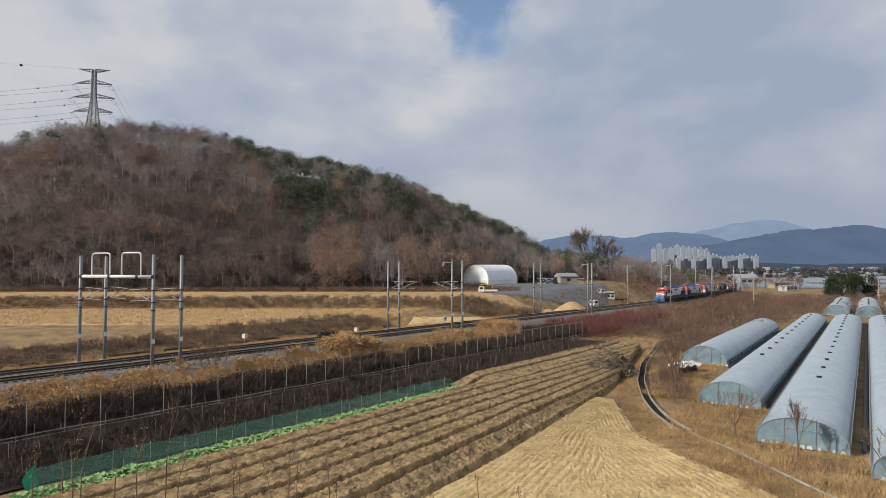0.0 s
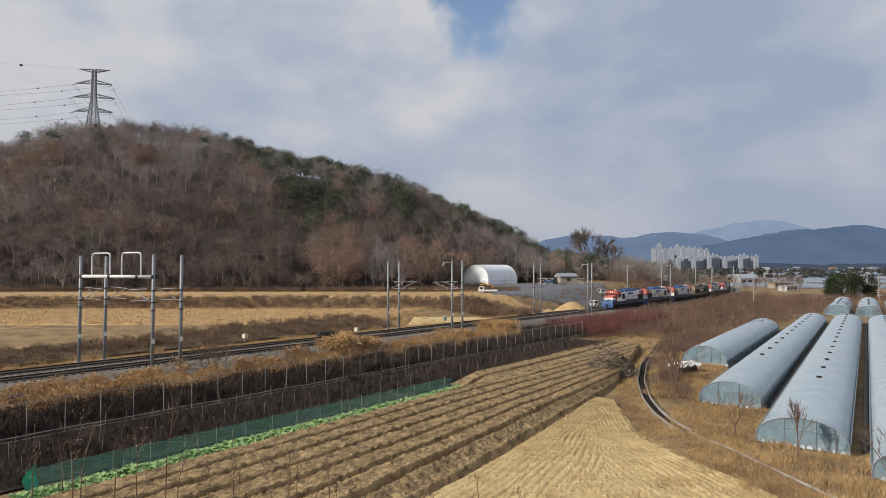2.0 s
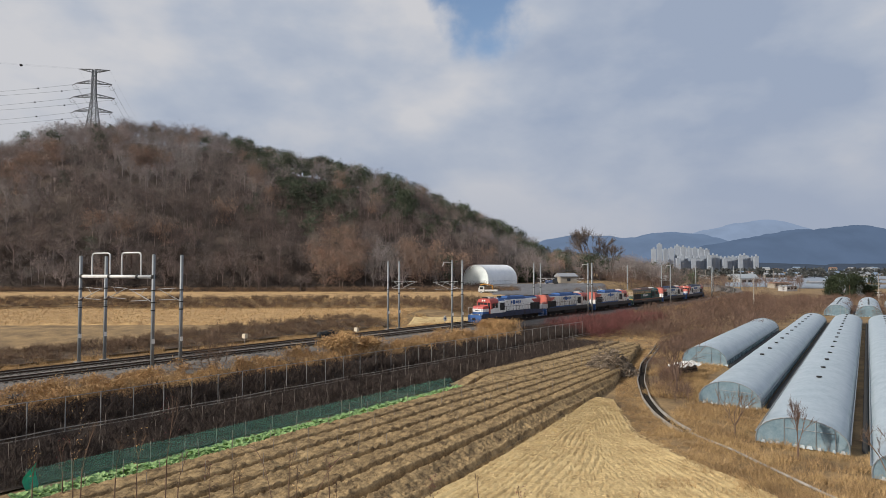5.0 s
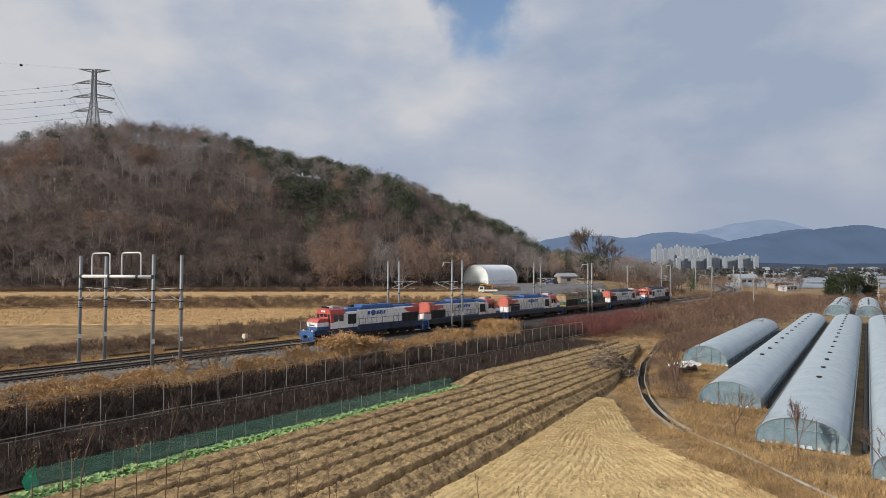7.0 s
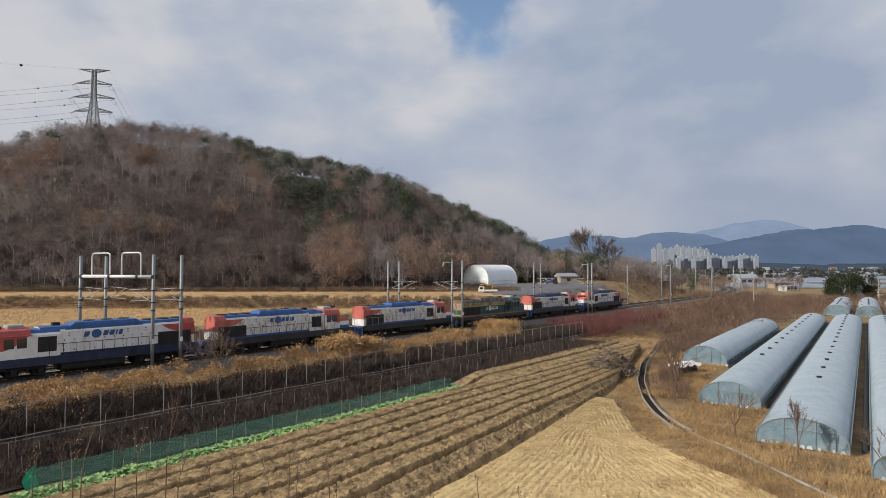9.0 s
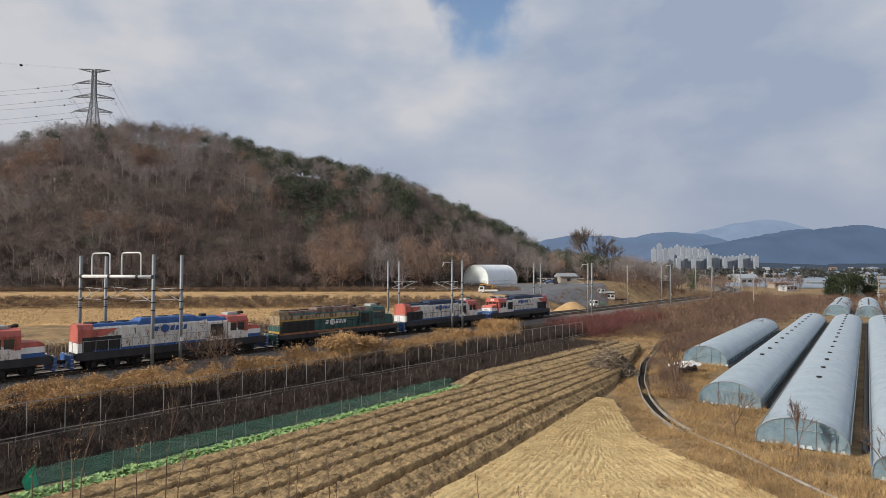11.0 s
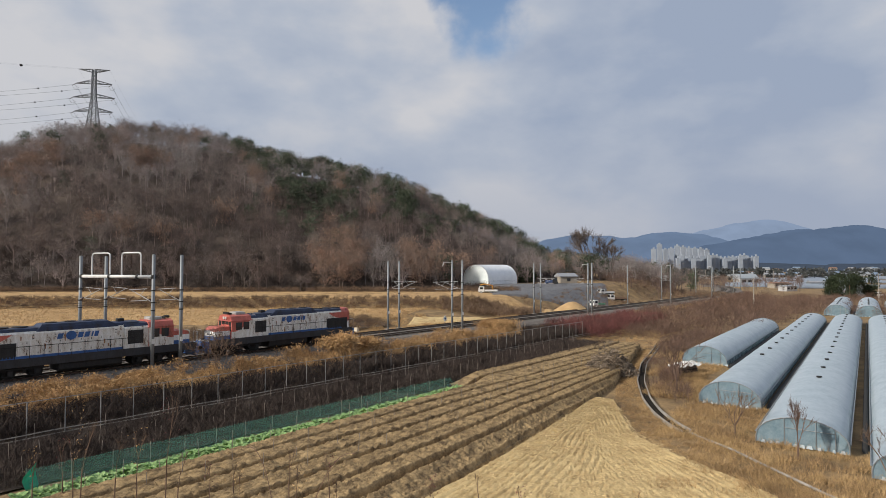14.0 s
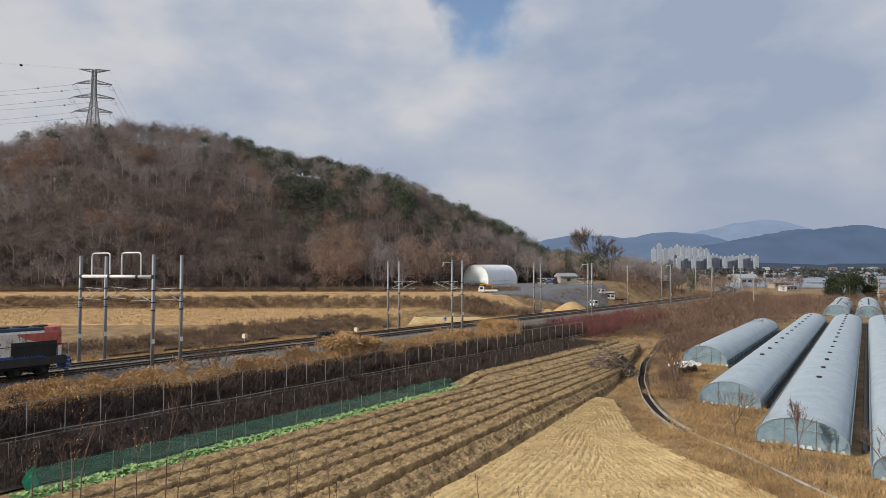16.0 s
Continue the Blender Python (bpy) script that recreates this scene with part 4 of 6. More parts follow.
def greenhouse(name, x, y, turn, w, h, length, film, end, label, vents=(), wall=0.4, skirt=True, step=1.0, ribs=True):
    """A film tunnel: its axis is local y from the front at 0."""
    root = thing(name, label, "greenhouse", pose(x, y, gz(x + 0.01, y), 0, 0, turn), "greenhouses")
    out = arch_outline(w, h, wall)
    n = len(out)
    rng = random.Random(int(x * 10))
    g = Geo()
    ys = np.arange(0, length + 0.01, step / 2)
    for i, yy in enumerate(ys):
        sag = 0.0 if i % 2 == 0 else 0.036
        for p, q in out:
            k = 1 - sag + rng.uniform(-0.006, 0.006)
            g.v.append((p * k, float(yy), q * k))
    for i in range(len(ys) - 1):
        for j in range(n - 1):
            g.f.append([i * n + j, i * n + j + 1, (i + 1) * n + j + 1, (i + 1) * n + j])
    g.smooth = True
    part("film_cover", g, film, root)
    for yy in (0.02, length - 0.02):
        e = Geo()
        e.add([(p * 0.985, yy, q * 0.985) for p, q in out], [list(range(n))])
        part("end_wall", e, end, root, "clear plastic end wall")
        if ribs:
            for xx in (-w * 0.18, w * 0.16, w * 0.36):
                zt = wall + (h - wall) * math.sqrt(max(0, 1 - (2 * xx / w) ** 2))
                part("end_post", Geo().tube((xx, yy - 0.03, 0), (xx, yy - 0.03, zt), 0.025, None, 5), M_POLE, root)
            part("end_hoop", Geo().path([(p, yy - 0.02, q) for p, q in out], 0.035, 5), M_POLE, root)
            part("door_rail", Geo().tube((-w * 0.18, yy - 0.04, h * 0.62), (w * 0.36, yy - 0.04, h * 0.62), 0.02, None, 5), M_POLE, root)
    if skirt and wall < 1:
        rr = random.Random(int(y * 10))
        tl = Geo()
        for i in range(9):
            xx = -w / 2 + w * (i + rr.random()) / 9
            a = rr.uniform(0.07, 0.2)
            tl.add([(xx - a, -0.12, 0.03), (xx + a, -0.2 - a * 0.4, 0.03), (xx + a * 0.6, -0.02, 0.10 + a * 0.5), (xx - a * 0.5, -0.04, 0.2)], [(0, 1, 2, 3)])
        tagged(part("torn_film", tl, M_FILM, root, "torn white film edge"), kind="stuff")
    if skirt:
        for k in (-1, 1):
            part("side_skirt", Geo().box(k * w / 2 - 0.03, k * w / 2 + 0.03, 0.2, length - 0.2, 0, 0.55), M_FILM_END, root, "loose film skirt")
            part("roll_tube", Geo().tube((k * (w / 2 + 0.05), 0.1, 0.62), (k * (w / 2 + 0.05), length - 0.1, 0.62), 0.035, None, 6), M_POLE, root)
    for yy in vents:
        v = Geo().tube((0, yy, h - 0.12), (0, yy, h + 0.07), 0.2, 0.19, 10).tube((0, yy, h + 0.07), (0, yy, h + 0.10), 0.23, 0.18, 10)
        part("roof_vent", v, M_DARK, root, "black round roof vent")
    return root


greenhouse("white_greenhouse", 10.9, 194, -44, 11.2, 7.0, 15.5, M_WHITEFILM, mat("white_end_film", (0.80, 0.84, 0.84), (0.62, 0.68, 0.68), 0.5, 0.4, bump=0.3, fine=5), "tall white film greenhouse on raised ground", (), 2.2, False, 1.4, False)


# ---- greenhouses by the lane: p metres along their axes, q across ----
def lane(p, q):
    return p * 0.59 + q * 0.807, p * 0.807 - q * 0.59


GH_TURN = math.degrees(math.atan2(0.807, 0.59)) - 90


def film_row(q0, q1, p0, p1, h, label, vents=()):
    x, y = lane(p0, (q0 + q1) / 2)
    return greenhouse("film_greenhouse", x, y, GH_TURN, q1 - q0, h, p1 - p0, M_FILM, M_FILM_END, label, vents)


film_row(-17.9, -13.1, 72.6, 120.5, 2.1, "short plastic-film greenhouse with clear patched end")
film_row(-11.5, -6.95, 51.8, 142.5, 1.95, "long plastic-film greenhouse with a row of roof vents", [18.5 + i * 6.0 for i in range(12)])
film_row(-6.0, -1.05, 42.4, 146, 1.8, "long blue-grey film greenhouse with a row of roof vents", [17.0 + i * 6.0 for i in range(15)])
film_row(0.0, 5.0, 38.5, 147, 1.8, "long film greenhouse beside a bare earth gap", [37.0 + i * 6.0 for i in range(12)])
film_row(-8.6, -3.6, 166, 215, 2.6, "far plastic-film greenhouse with clear blue end", [6 + i * 4.0 for i in range(9)])
film_row(-2.4, 2.6, 166, 215, 2.6, "far film greenhouse with dark ridge line", [6 + i * 4.0 for i in range(9)])
film_row(3.8, 8.8, 166, 215, 2.6, "far film greenhouse beside the yard")


# black strips paint the shade that lies in the gaps between greenhouses
M_GAP_SHADE = mat("weed_mat", (0.035, 0.034, 0.034), (0.02, 0.02, 0.02), 1.5, 0.8, bump=0.3)
for q0, q1, p0, p1 in ((-6.9, -6.05, 52, 142), (-13.05, -12.2, 72, 118), (-0.55, -0.05, 43, 146), (-3.55, -2.45, 166, 214)):
    ribbon("weed_mat", [lane(p0, q0), lane(p1, q0)], [lane(p0, q1), lane(p1, q1)], 60, 5, M_GAP_SHADE, "black strip painting the shade between greenhouses", 0.22, category="weed mat")


# ---- fields on the near side ----
def ridges(u, v, x, y, count=7.0):
    w = v * count + np.array([0.10 * noise.noise(Vector((a * 9, b * 7, 1.0))) for a, b in zip(u, v)])
    t = np.abs((w % 1.0) - 0.5) * 2
    top = smooth((0.86 - t) / 0.18)
    lumps = np.array([noise.fractal(Vector((a * 2.6, b * 2.6, 0.0)), 0.6, 2.0, 4) for a, b in zip(x, y)])
    return 0.72 * top * (1 - 0.62 * smooth((v - 0.84) / 0.12)) * (1 - 0.3 * (v < 0.01)) + 0.08 * lumps + RNG.normal(0, 0.035, len(u)) - 0.02


M_CROP = mat("crop_soil", (0.42, 0.295, 0.15), (0.10, 0.066, 0.036), 1.6, 0.95, bump=0.9, fine=7, c=(0.07, 0.048, 0.03))
ribbon("ridged_field", [along(-7.0, 29.0), along(2.0, 28.95), along(28.0, 27.9), (27.5, 81)], [(-2.6, 25.6), (9.2, 44.2), (16.2, 55.2)], 420, 240, M_CROP, "bare field of long earth ridges with dry stubble", 0.06, ridges)
ribbon("upper_ridged_field", [(0.4, 56), (12, 69.5), (23.5, 84.5)], [(2.3, 50.9), (14.6, 65.6), (27.4, 80.9)], 170, 90, M_CROP, "far strip of earth ridges below the scrub", 0.06, lambda u, v, x, y: ridges(u, v, x, y, 2.0) * (0.1 + 0.9 * smooth(u / 0.12)))
def swaths(u, v, x, y):
    """Raked lines beside each edge of the field, meeting in a seam."""
    wide = 21.0 * (1 - u) ** 0.8 + 1.2
    d = np.minimum(v, (1 - v) * 1.15 + 0.02) * wide
    wob = 0.9 * np.sin(u * 9 + v * 3) + 0.8 * np.sin(x * 0.8 + y * 0.5) + 0.5 * np.sin(x * 2.1 - y * 1.7)
    lines = np.abs(np.sin((d + 0.12 * wob) * math.pi / 0.62)) ** 0.7
    patch = 0.65 + 0.35 * np.sin(x * 0.7 - y * 0.45 + wob)
    return 0.085 * lines * patch + RNG.normal(0, 0.026, len(u)) - 0.02


ribbon("straw_field", [(-4.5, 22), (-0.9, 28.2), (3.7, 35), (8.8, 43), (13.2, 50.5)], [(18.5, 22), (15.3, 31), (13.8, 34.8), (12.7, 39), (13.5, 44.5), (14.4, 49.5)], 190, 260, M_STRAW, "cut field covered with pale raked straw", 0.07, swaths)


def litter(name, X, Y, lift, length, width, m, label, category, flat=0.25, seed=1, up=0.0):
    """Loose straws or stalks lying about."""
    rng = np.random.default_rng(seed)
    P = np.column_stack([X, Y, ground_z(X, Y) + lift])
    D = rng.normal(0, 1, (len(X), 3)) * [1, 1, flat] + [0, 0, up]
    V, F = slivers(P, D, rng.uniform(0.5, 1.4, len(X)) * length, width, rng)
    me = bpy.data.meshes.new(name)
    raw_mesh(me, V, F)
    me.materials.append(m)
    return tagged(new(name, me), label, category, kind="stuff")


def in_ribbon(left, right, count, seed):
    rng = np.random.default_rng(seed)
    def sample(pts, t):
        P = np.array(pts, float)
        d = np.concatenate([[0], np.cumsum(np.linalg.norm(np.diff(P, axis=0), axis=1))])
        return np.stack([np.interp(t * d[-1], d, P[:, 0]), np.interp(t * d[-1], d, P[:, 1])], 1)
    u, v = rng.random(count), rng.random(count)
    A, B = sample(left, u), sample(right, u)
    return A * (1 - v)[:, None] + B * v[:, None], u, v


M_PALE = mat("pale_straws", (0.66, 0.52, 0.29), (0.40, 0.28, 0.14), 1.0, 0.9, bump=0, island=0.3)
P, _, _ = in_ribbon([(-4.5, 22), (13.2, 50)], [(16.5, 24), (13, 39), (14.2, 49)], 26000, 3)
litter("straw_litter", P[:, 0], P[:, 1], 0.13, 0.2, 0.022, M_PALE, "loose pale straws", "straw", 0.2, 3)
P, u, v = in_ribbon([along(-7.0, 29.0), along(28.0, 27.9), (27.5, 81)], [(-2.6, 25.6), (9.2, 44.2), (16.2, 55.2)], 110000, 4)
keep = (np.abs(((v * 7) % 1.0) - 0.5) < 0.30) & (v < 0.86)
litter("crop_stubble", P[keep, 0], P[keep, 1], 0.68, 0.15, 0.034, mat("stubble", (0.47, 0.34, 0.17), (0.13, 0.09, 0.045), 1.2, 0.95, bump=0, island=0.6), "dry stubble and leaves on the ridges", "stubble", 0.7, 4, 0.4)


P, u, v = in_ribbon([(-140, 92), (-30, 95), (-8, 113)], [(-140, 129), (-40, 129), (-4, 129)], 26000, 14)
P[:, 1] = np.round(P[:, 1] / 0.9) * 0.9 + RNG.normal(0, 0.1, len(P))
litter("paddy_stubble", P[:, 0], P[:, 1], 0.22, 0.30, 0.10, mat("cut_rice", (0.60, 0.42, 0.21), (0.32, 0.20, 0.10), 0.5, 0.95, bump=0, island=0.4), "rows of cut rice stubble", "stubble", 0.5, 15, 0.8)


# ---- plants by the line ----
def tuft(rng, count, h, spread, width, lean=0.35):
    P = np.column_stack([rng.normal(0, spread, (count, 2)), np.zeros(count)])
    D = np.column_stack([rng.normal(0, lean, (count, 2)), np.ones(count)])
    return slivers(P, D, rng.uniform(0.5, 1.1, count) * h, width, rng)


def plumed(rng, count, h, spread):
    """Reeds with feathery heads."""
    items = [tuft(rng, count, h * 0.85, spread, 0.035, 0.25)]
    P = np.column_stack([rng.normal(0, spread * 1.3, (count, 2)), rng.uniform(0.75, 1.1, count) * h])
    items.append(slivers(np.repeat(P, 6, 0) + rng.normal(0, 0.09, (6 * count, 3)), np.column_stack([rng.normal(0.5, 0.6, 6 * count), rng.normal(0, 0.6, 6 * count), rng.normal(0.2, 0.5, 6 * count)]), 0.19, 0.06, rng))
    return merge(items)


def twig_ball(rng, count, r, h, width=0.035, length=0.8):
    th, u = rng.uniform(0, 6.28, count), np.sqrt(rng.random(count))
    z = rng.random(count) ** 0.8
    P = np.column_stack([np.cos(th) * u * r * (1 - 0.4 * z), np.sin(th) * u * r * (1 - 0.4 * z), z * h * 0.8])
    D = np.column_stack([np.cos(th), np.sin(th), np.full(count, 1.0)]) * [0.6, 0.6, 1.0] + rng.normal(0, 0.5, (count, 3))
    return slivers(P, D, rng.uniform(0.5, 1.3, count) * length, width, rng)


def along_band(rng, count, s0, s1, n0, n1, scale=(0.7, 1.3), templates=4):
    S, Nn = rng.uniform(s0, s1, count), rng.uniform(n0, n1, count)
    x, y = along(S, Nn)
    z = ground_z(x, y)
    return [(x[i], y[i], z[i] - 0.05, rng.uniform(0, 6.28), rng.uniform(*scale), rng.integers(0, templates)) for i in range(count)]


def clumped(places, s_scale=0.28, n_scale=0.45, keep=0.02, seed=0.0):
    """Thin plants out to uneven clumps."""
    out = []
    for q in places:
        f = noise.noise(Vector((q[0] * s_scale, q[1] * n_scale, seed))) + 0.5 * noise.noise(Vector((q[0] * 0.9, q[1] * 0.9, seed + 4)))
        if f > keep:
            out.append((*q[:4], q[4] * (0.8 + 0.8 * min(0.6, f)), q[5]))
    return out


def plan_band(rng, count, x0, x1, y0, y1, scale=(0.7, 1.3), templates=4):
    x, y = rng.uniform(x0, x1, count), rng.uniform(y0, y1, count)
    z = ground_z(x, y)
    return [(x[i], y[i], z[i] - 0.05, rng.uniform(0, 6.28), rng.uniform(*scale), rng.integers(0, templates)) for i in range(count)]


def build_scrub():
    rng = np.random.default_rng(21)
    reeds = [plumed(rng, 26, 1.5, 0.35) for _ in range(4)]
    grass = [tuft(rng, 46, 0.75, 0.38, 0.03, 0.5) for _ in range(4)]
    bush = [twig_ball(rng, 66, 0.9, 1.3, 0.05, 0.75) for _ in range(4)]
    M_TALL = mat("golden_reeds", (0.50, 0.32, 0.15), (0.28, 0.16, 0.075), 0.3, 0.95, bump=0, island=0.35)
    places = clumped(along_band(rng, 1500, -18, 62, 6.8, 13.2, (0.6, 1.1)), keep=0.04) + clumped(along_band(rng, 320, -18, 16, 6.0, 13.0, (0.6, 1.0)), keep=-0.15, seed=3.0) + along_band(rng, 26, 27.5, 31, 8.0, 10.5, (1.3, 2.0)) + along_band(rng, 22, 32.5, 35, 8.0, 10.5, (1.0, 1.7)) + along_band(rng, 120, 60, 66, 5, 9, (0.8, 1.5))
    scatter("golden_reeds", reeds, places, M_TALL, "golden dry reeds with feathery heads below the ballast", "reeds")
    places = clumped(along_band(rng, 1500, -18, 70, 4.4, 12.5, (0.35, 0.9)), keep=0.0, seed=2.0) + along_band(rng, 500, 60, 130, 4.6, 11, (0.4, 0.9)) + along_band(rng, 900, -20, 110, -13, -8.2, (0.6, 1.2)) + clumped(along_band(rng, 1300, -30, 75, -21, -11.5, (0.6, 1.1)), keep=0.0, seed=5.0)
    places += along_band(rng, 500, 100, 230, 4, 9, (0.8, 1.3)) + along_band(rng, 700, 62, 92, 17, 31, (0.25, 0.6))
    places += plan_band(rng, 900, -118, 20, 128.5, 139.5, (0.6, 1.3)) + plan_band(rng, 300, -120, 20, 164, 169, (0.6, 1.2))
    scatter("verge_grass", grass, places, M_REED, "dry straw-coloured verge grass", "grass")
    places = along_band(rng, 1250, -20, 75, 11.8, 16.3, (0.6, 1.15)) + clumped(along_band(rng, 700, -18, 75, 5.2, 12, (0.3, 0.7)), keep=0.1, seed=7.0) + along_band(rng, 1700, -22, 66, 17.9, 24.6, (0.4, 0.85)) + along_band(rng, 250, 66, 100, 9, 16, (0.8, 1.2))
    scatter("dark_scrub", bush, places, M_BUSH, "dense dark brown leafless scrub", "scrub")
    under = plan_band(rng, 900, -150, 15, 169, 190, (1.0, 2.0))
    uz = hill_z(np.array([q[0] for q in under]), np.array([q[1] for q in under]))
    under = [(q[0], q[1], float(z) - 0.1, *q[3:]) for q, z in zip(under, uz)]
    scatter("undergrowth", bush, under, M_BUSH, "dark leafless undergrowth at the foot of the wood", "scrub")
    scatter("far_bank_scrub", bush, along_band(rng, 1000, -34, 62, -24, -15.5, (0.45, 0.95)), mat("bank_brush", (0.24, 0.16, 0.10), (0.12, 0.08, 0.06), 0.4, 0.95, bump=0, island=0.35), "dark scrub along the ditch beyond the track", "scrub")
    places = plan_band(rng, 1100, -118, 16, 130, 138.5, (0.5, 1.0)) + plan_band(rng, 160, 0, 22, 126, 137, (0.9, 1.5)) + plan_band(rng, 800, -135, 22, 163.5, 171, (0.6, 1.3)) + plan_band(rng, 260, 66, 104, 190, 262, (0.8, 1.7)) + along_band(rng, 160, 110, 170, -24, -10, (0.5, 1.1))
    scatter("bank_scrub", bush, places, mat("bank_brush", (0.24, 0.16, 0.10), (0.12, 0.08, 0.06), 0.4, 0.95, bump=0, island=0.35), "brown scrub on the field banks", "scrub")
    # red-stemmed thicket and orchard rows towards the bend
    red = [twig_ball(rng, 150, 1.5, 2.3, 0.045, 1.0) for _ in range(4)]
    places = along_band(rng, 150, 72, 104, 10, 19, (0.8, 1.15))
    scatter("red_thicket", red, places, M_REDBUSH, "thicket of reddish bare stems", "thicket")
    orch = [twig_ball(rng, 150, 1.9, 2.8, 0.045, 1.1) for _ in range(4)]
    places = along_band(rng, 330, 92, 215, 16, 36, (0.75, 1.15)) + along_band(rng, 40, 80, 92, 20, 27, (0.6, 0.9)) + along_band(rng, 160, 104, 230, 8, 16, (0.7, 1.1)) + along_band(rng, 200, 150, 260, 36, 75, (0.7, 1.1))
    scatter("orchard_rows", orch, places, M_ORCHARD, "leafless brown orchard trees", "orchard")
    # rank grass and brush between the ditch and the greenhouses
    gr = []
    for p0, p1, q0, q1, c in ((40, 52, -12, -6, 330), (30, 42.5, -9, 2, 420), (52, 62, -16.5, -11.8, 420), (62, 74, -19, -13.5, 420), (74, 100, -22.5, -18.6, 300), (27, 38, -1, 8, 260)):
        p, q = rng.uniform(p0, p1, c), rng.uniform(q0, q1, c)
        x, y = lane(p, q)
        z = ground_z(x, y)
        gr += [(x[i], y[i], z[i] - 0.05, rng.uniform(0, 6.28), rng.uniform(0.35, 0.85), rng.integers(0, 4)) for i in range(c)]
    VL = [(18.0, 23), (15.6, 31), (14.0, 34.8), (13.0, 39), (13.8, 44.5), (14.8, 50), (16.5, 55.5), (19.5, 62), (27, 79)]
    VR = [(19.6, 23), (18.6, 30), (17.4, 35.5), (16.5, 38.6), (15.9, 42), (16.1, 45.5), (17.0, 50.1), (19.0, 57.6), (22.8, 67.7), (28.4, 79.4)]
    P, _, _ = in_ribbon(VL, VR, 1500, 12)
    zz = ground_z(P[:, 0], P[:, 1])
    gr += [(P[i, 0], P[i, 1], zz[i] - 0.05, rng.uniform(0, 6.28), rng.uniform(0.18, 0.42), rng.integers(0, 4)) for i in range(len(P))]
    scatter("rank_grass", grass, gr, mat("rank_straw", (0.50, 0.34, 0.165), (0.23, 0.145, 0.075), 0.35, 0.95, bump=0, island=0.4), "rank golden grass along the ditch", "grass")
    gr = []
    for p0, p1, q0, q1, c in ((54, 63, -16.6, -15.0, 16), (66, 80, -20.0, -18.8, 10), (80, 104, -23, -19, 90), (50, 55, -14.2, -12.3, 6)):
        p, q = rng.uniform(p0, p1, c), rng.uniform(q0, q1, c)
        x, y = lane(p, q)
        z = ground_z(x, y)
        gr += [(x[i], y[i], z[i] - 0.05, rng.uniform(0, 6.28), rng.uniform(0.55, 1.05), rng.integers(0, 4)) for i in range(c)]
    scatter("ditch_brush", [twig_ball(rng, 110, 1.0, 1.9, 0.035, 0.9) for _ in range(4)], gr, M_ORCHARD, "tall brown brush growing by the ditch", "brush")


build_scrub()


# darker sheets laid just above the ground, under the scrub and beyond the track
strip("scrub_floor", -26, 70, 12.2, 25.0, 97, 14, mat("dark_floor", (0.075, 0.054, 0.04), (0.035, 0.026, 0.02), 1.2, 0.95, bump=0.6), "dark brown ground under the scrub", 0.07, category="ground")
strip("bank_floor", -36, 62, -23.5, -15.5, 99, 9, mat("brown_floor", (0.16, 0.11, 0.07), (0.07, 0.05, 0.035), 1.2, 0.95, bump=0.6), "dark brown ground on the far ditch bank", 0.12, category="ground")


# ---- fence, net and crops ----
def build_fence():
    S = np.arange(-16.14, 74, 2.12)
    root = thing("wire_fence", "grey wire-mesh railway fence on steel posts", "fence")
    pts = []
    for s in S:
        x, y = along(s, 16.4)
        z = gz(float(x), float(y))
        pts.append((float(x), float(y), z))
        part("post", Geo().tube((float(x), float(y), z - 0.3), (float(x), float(y), z + 2.4), 0.032, None, 6), M_MESH, root)
    for a, b in zip(pts, pts[1:]):
        part("top_rail", Geo().tube((a[0], a[1], a[2] + 2.38), (b[0], b[1], b[2] + 2.38), 0.026, None, 5), M_MESH, root)
    w = Geo()
    for h in (0.3, 0.8, 1.3, 1.8, 2.1):
        w.path([(x, y, z + h) for x, y, z in pts], 0.006, 3)
    for a, b in zip(pts, pts[1:]):
        for k in range(10):
            t = k / 10
            p = [a[i] + (b[i] - a[i]) * t for i in range(3)]
            w.tube((p[0], p[1], p[2] + 0.1), (p[0], p[1], p[2] + 2.36), 0.003, None, 3, False)
    tagged(part("wire_mesh", w, M_DARKWIRE, root, "thin wire mesh"), kind="stuff")
    # two pipes on the ground by the fence
    for k, n in enumerate((16.75, 16.8)):
        q = []
        for s in np.arange(-16, 80, 2.0):
            x, y = along(s, n)
            q.append((float(x), float(y), gz(float(x), float(y)) + 0.22 + 0.24 * k + 0.03 * math.sin(s * 0.8 + k)))
        tagged(new("irrigation_pipe", Geo().path(q, 0.038, 6).mesh("irrigation_pipe", M_CONCRETE)), "grey irrigation pipe lying along the fence", "pipe", "irrigation pipes")


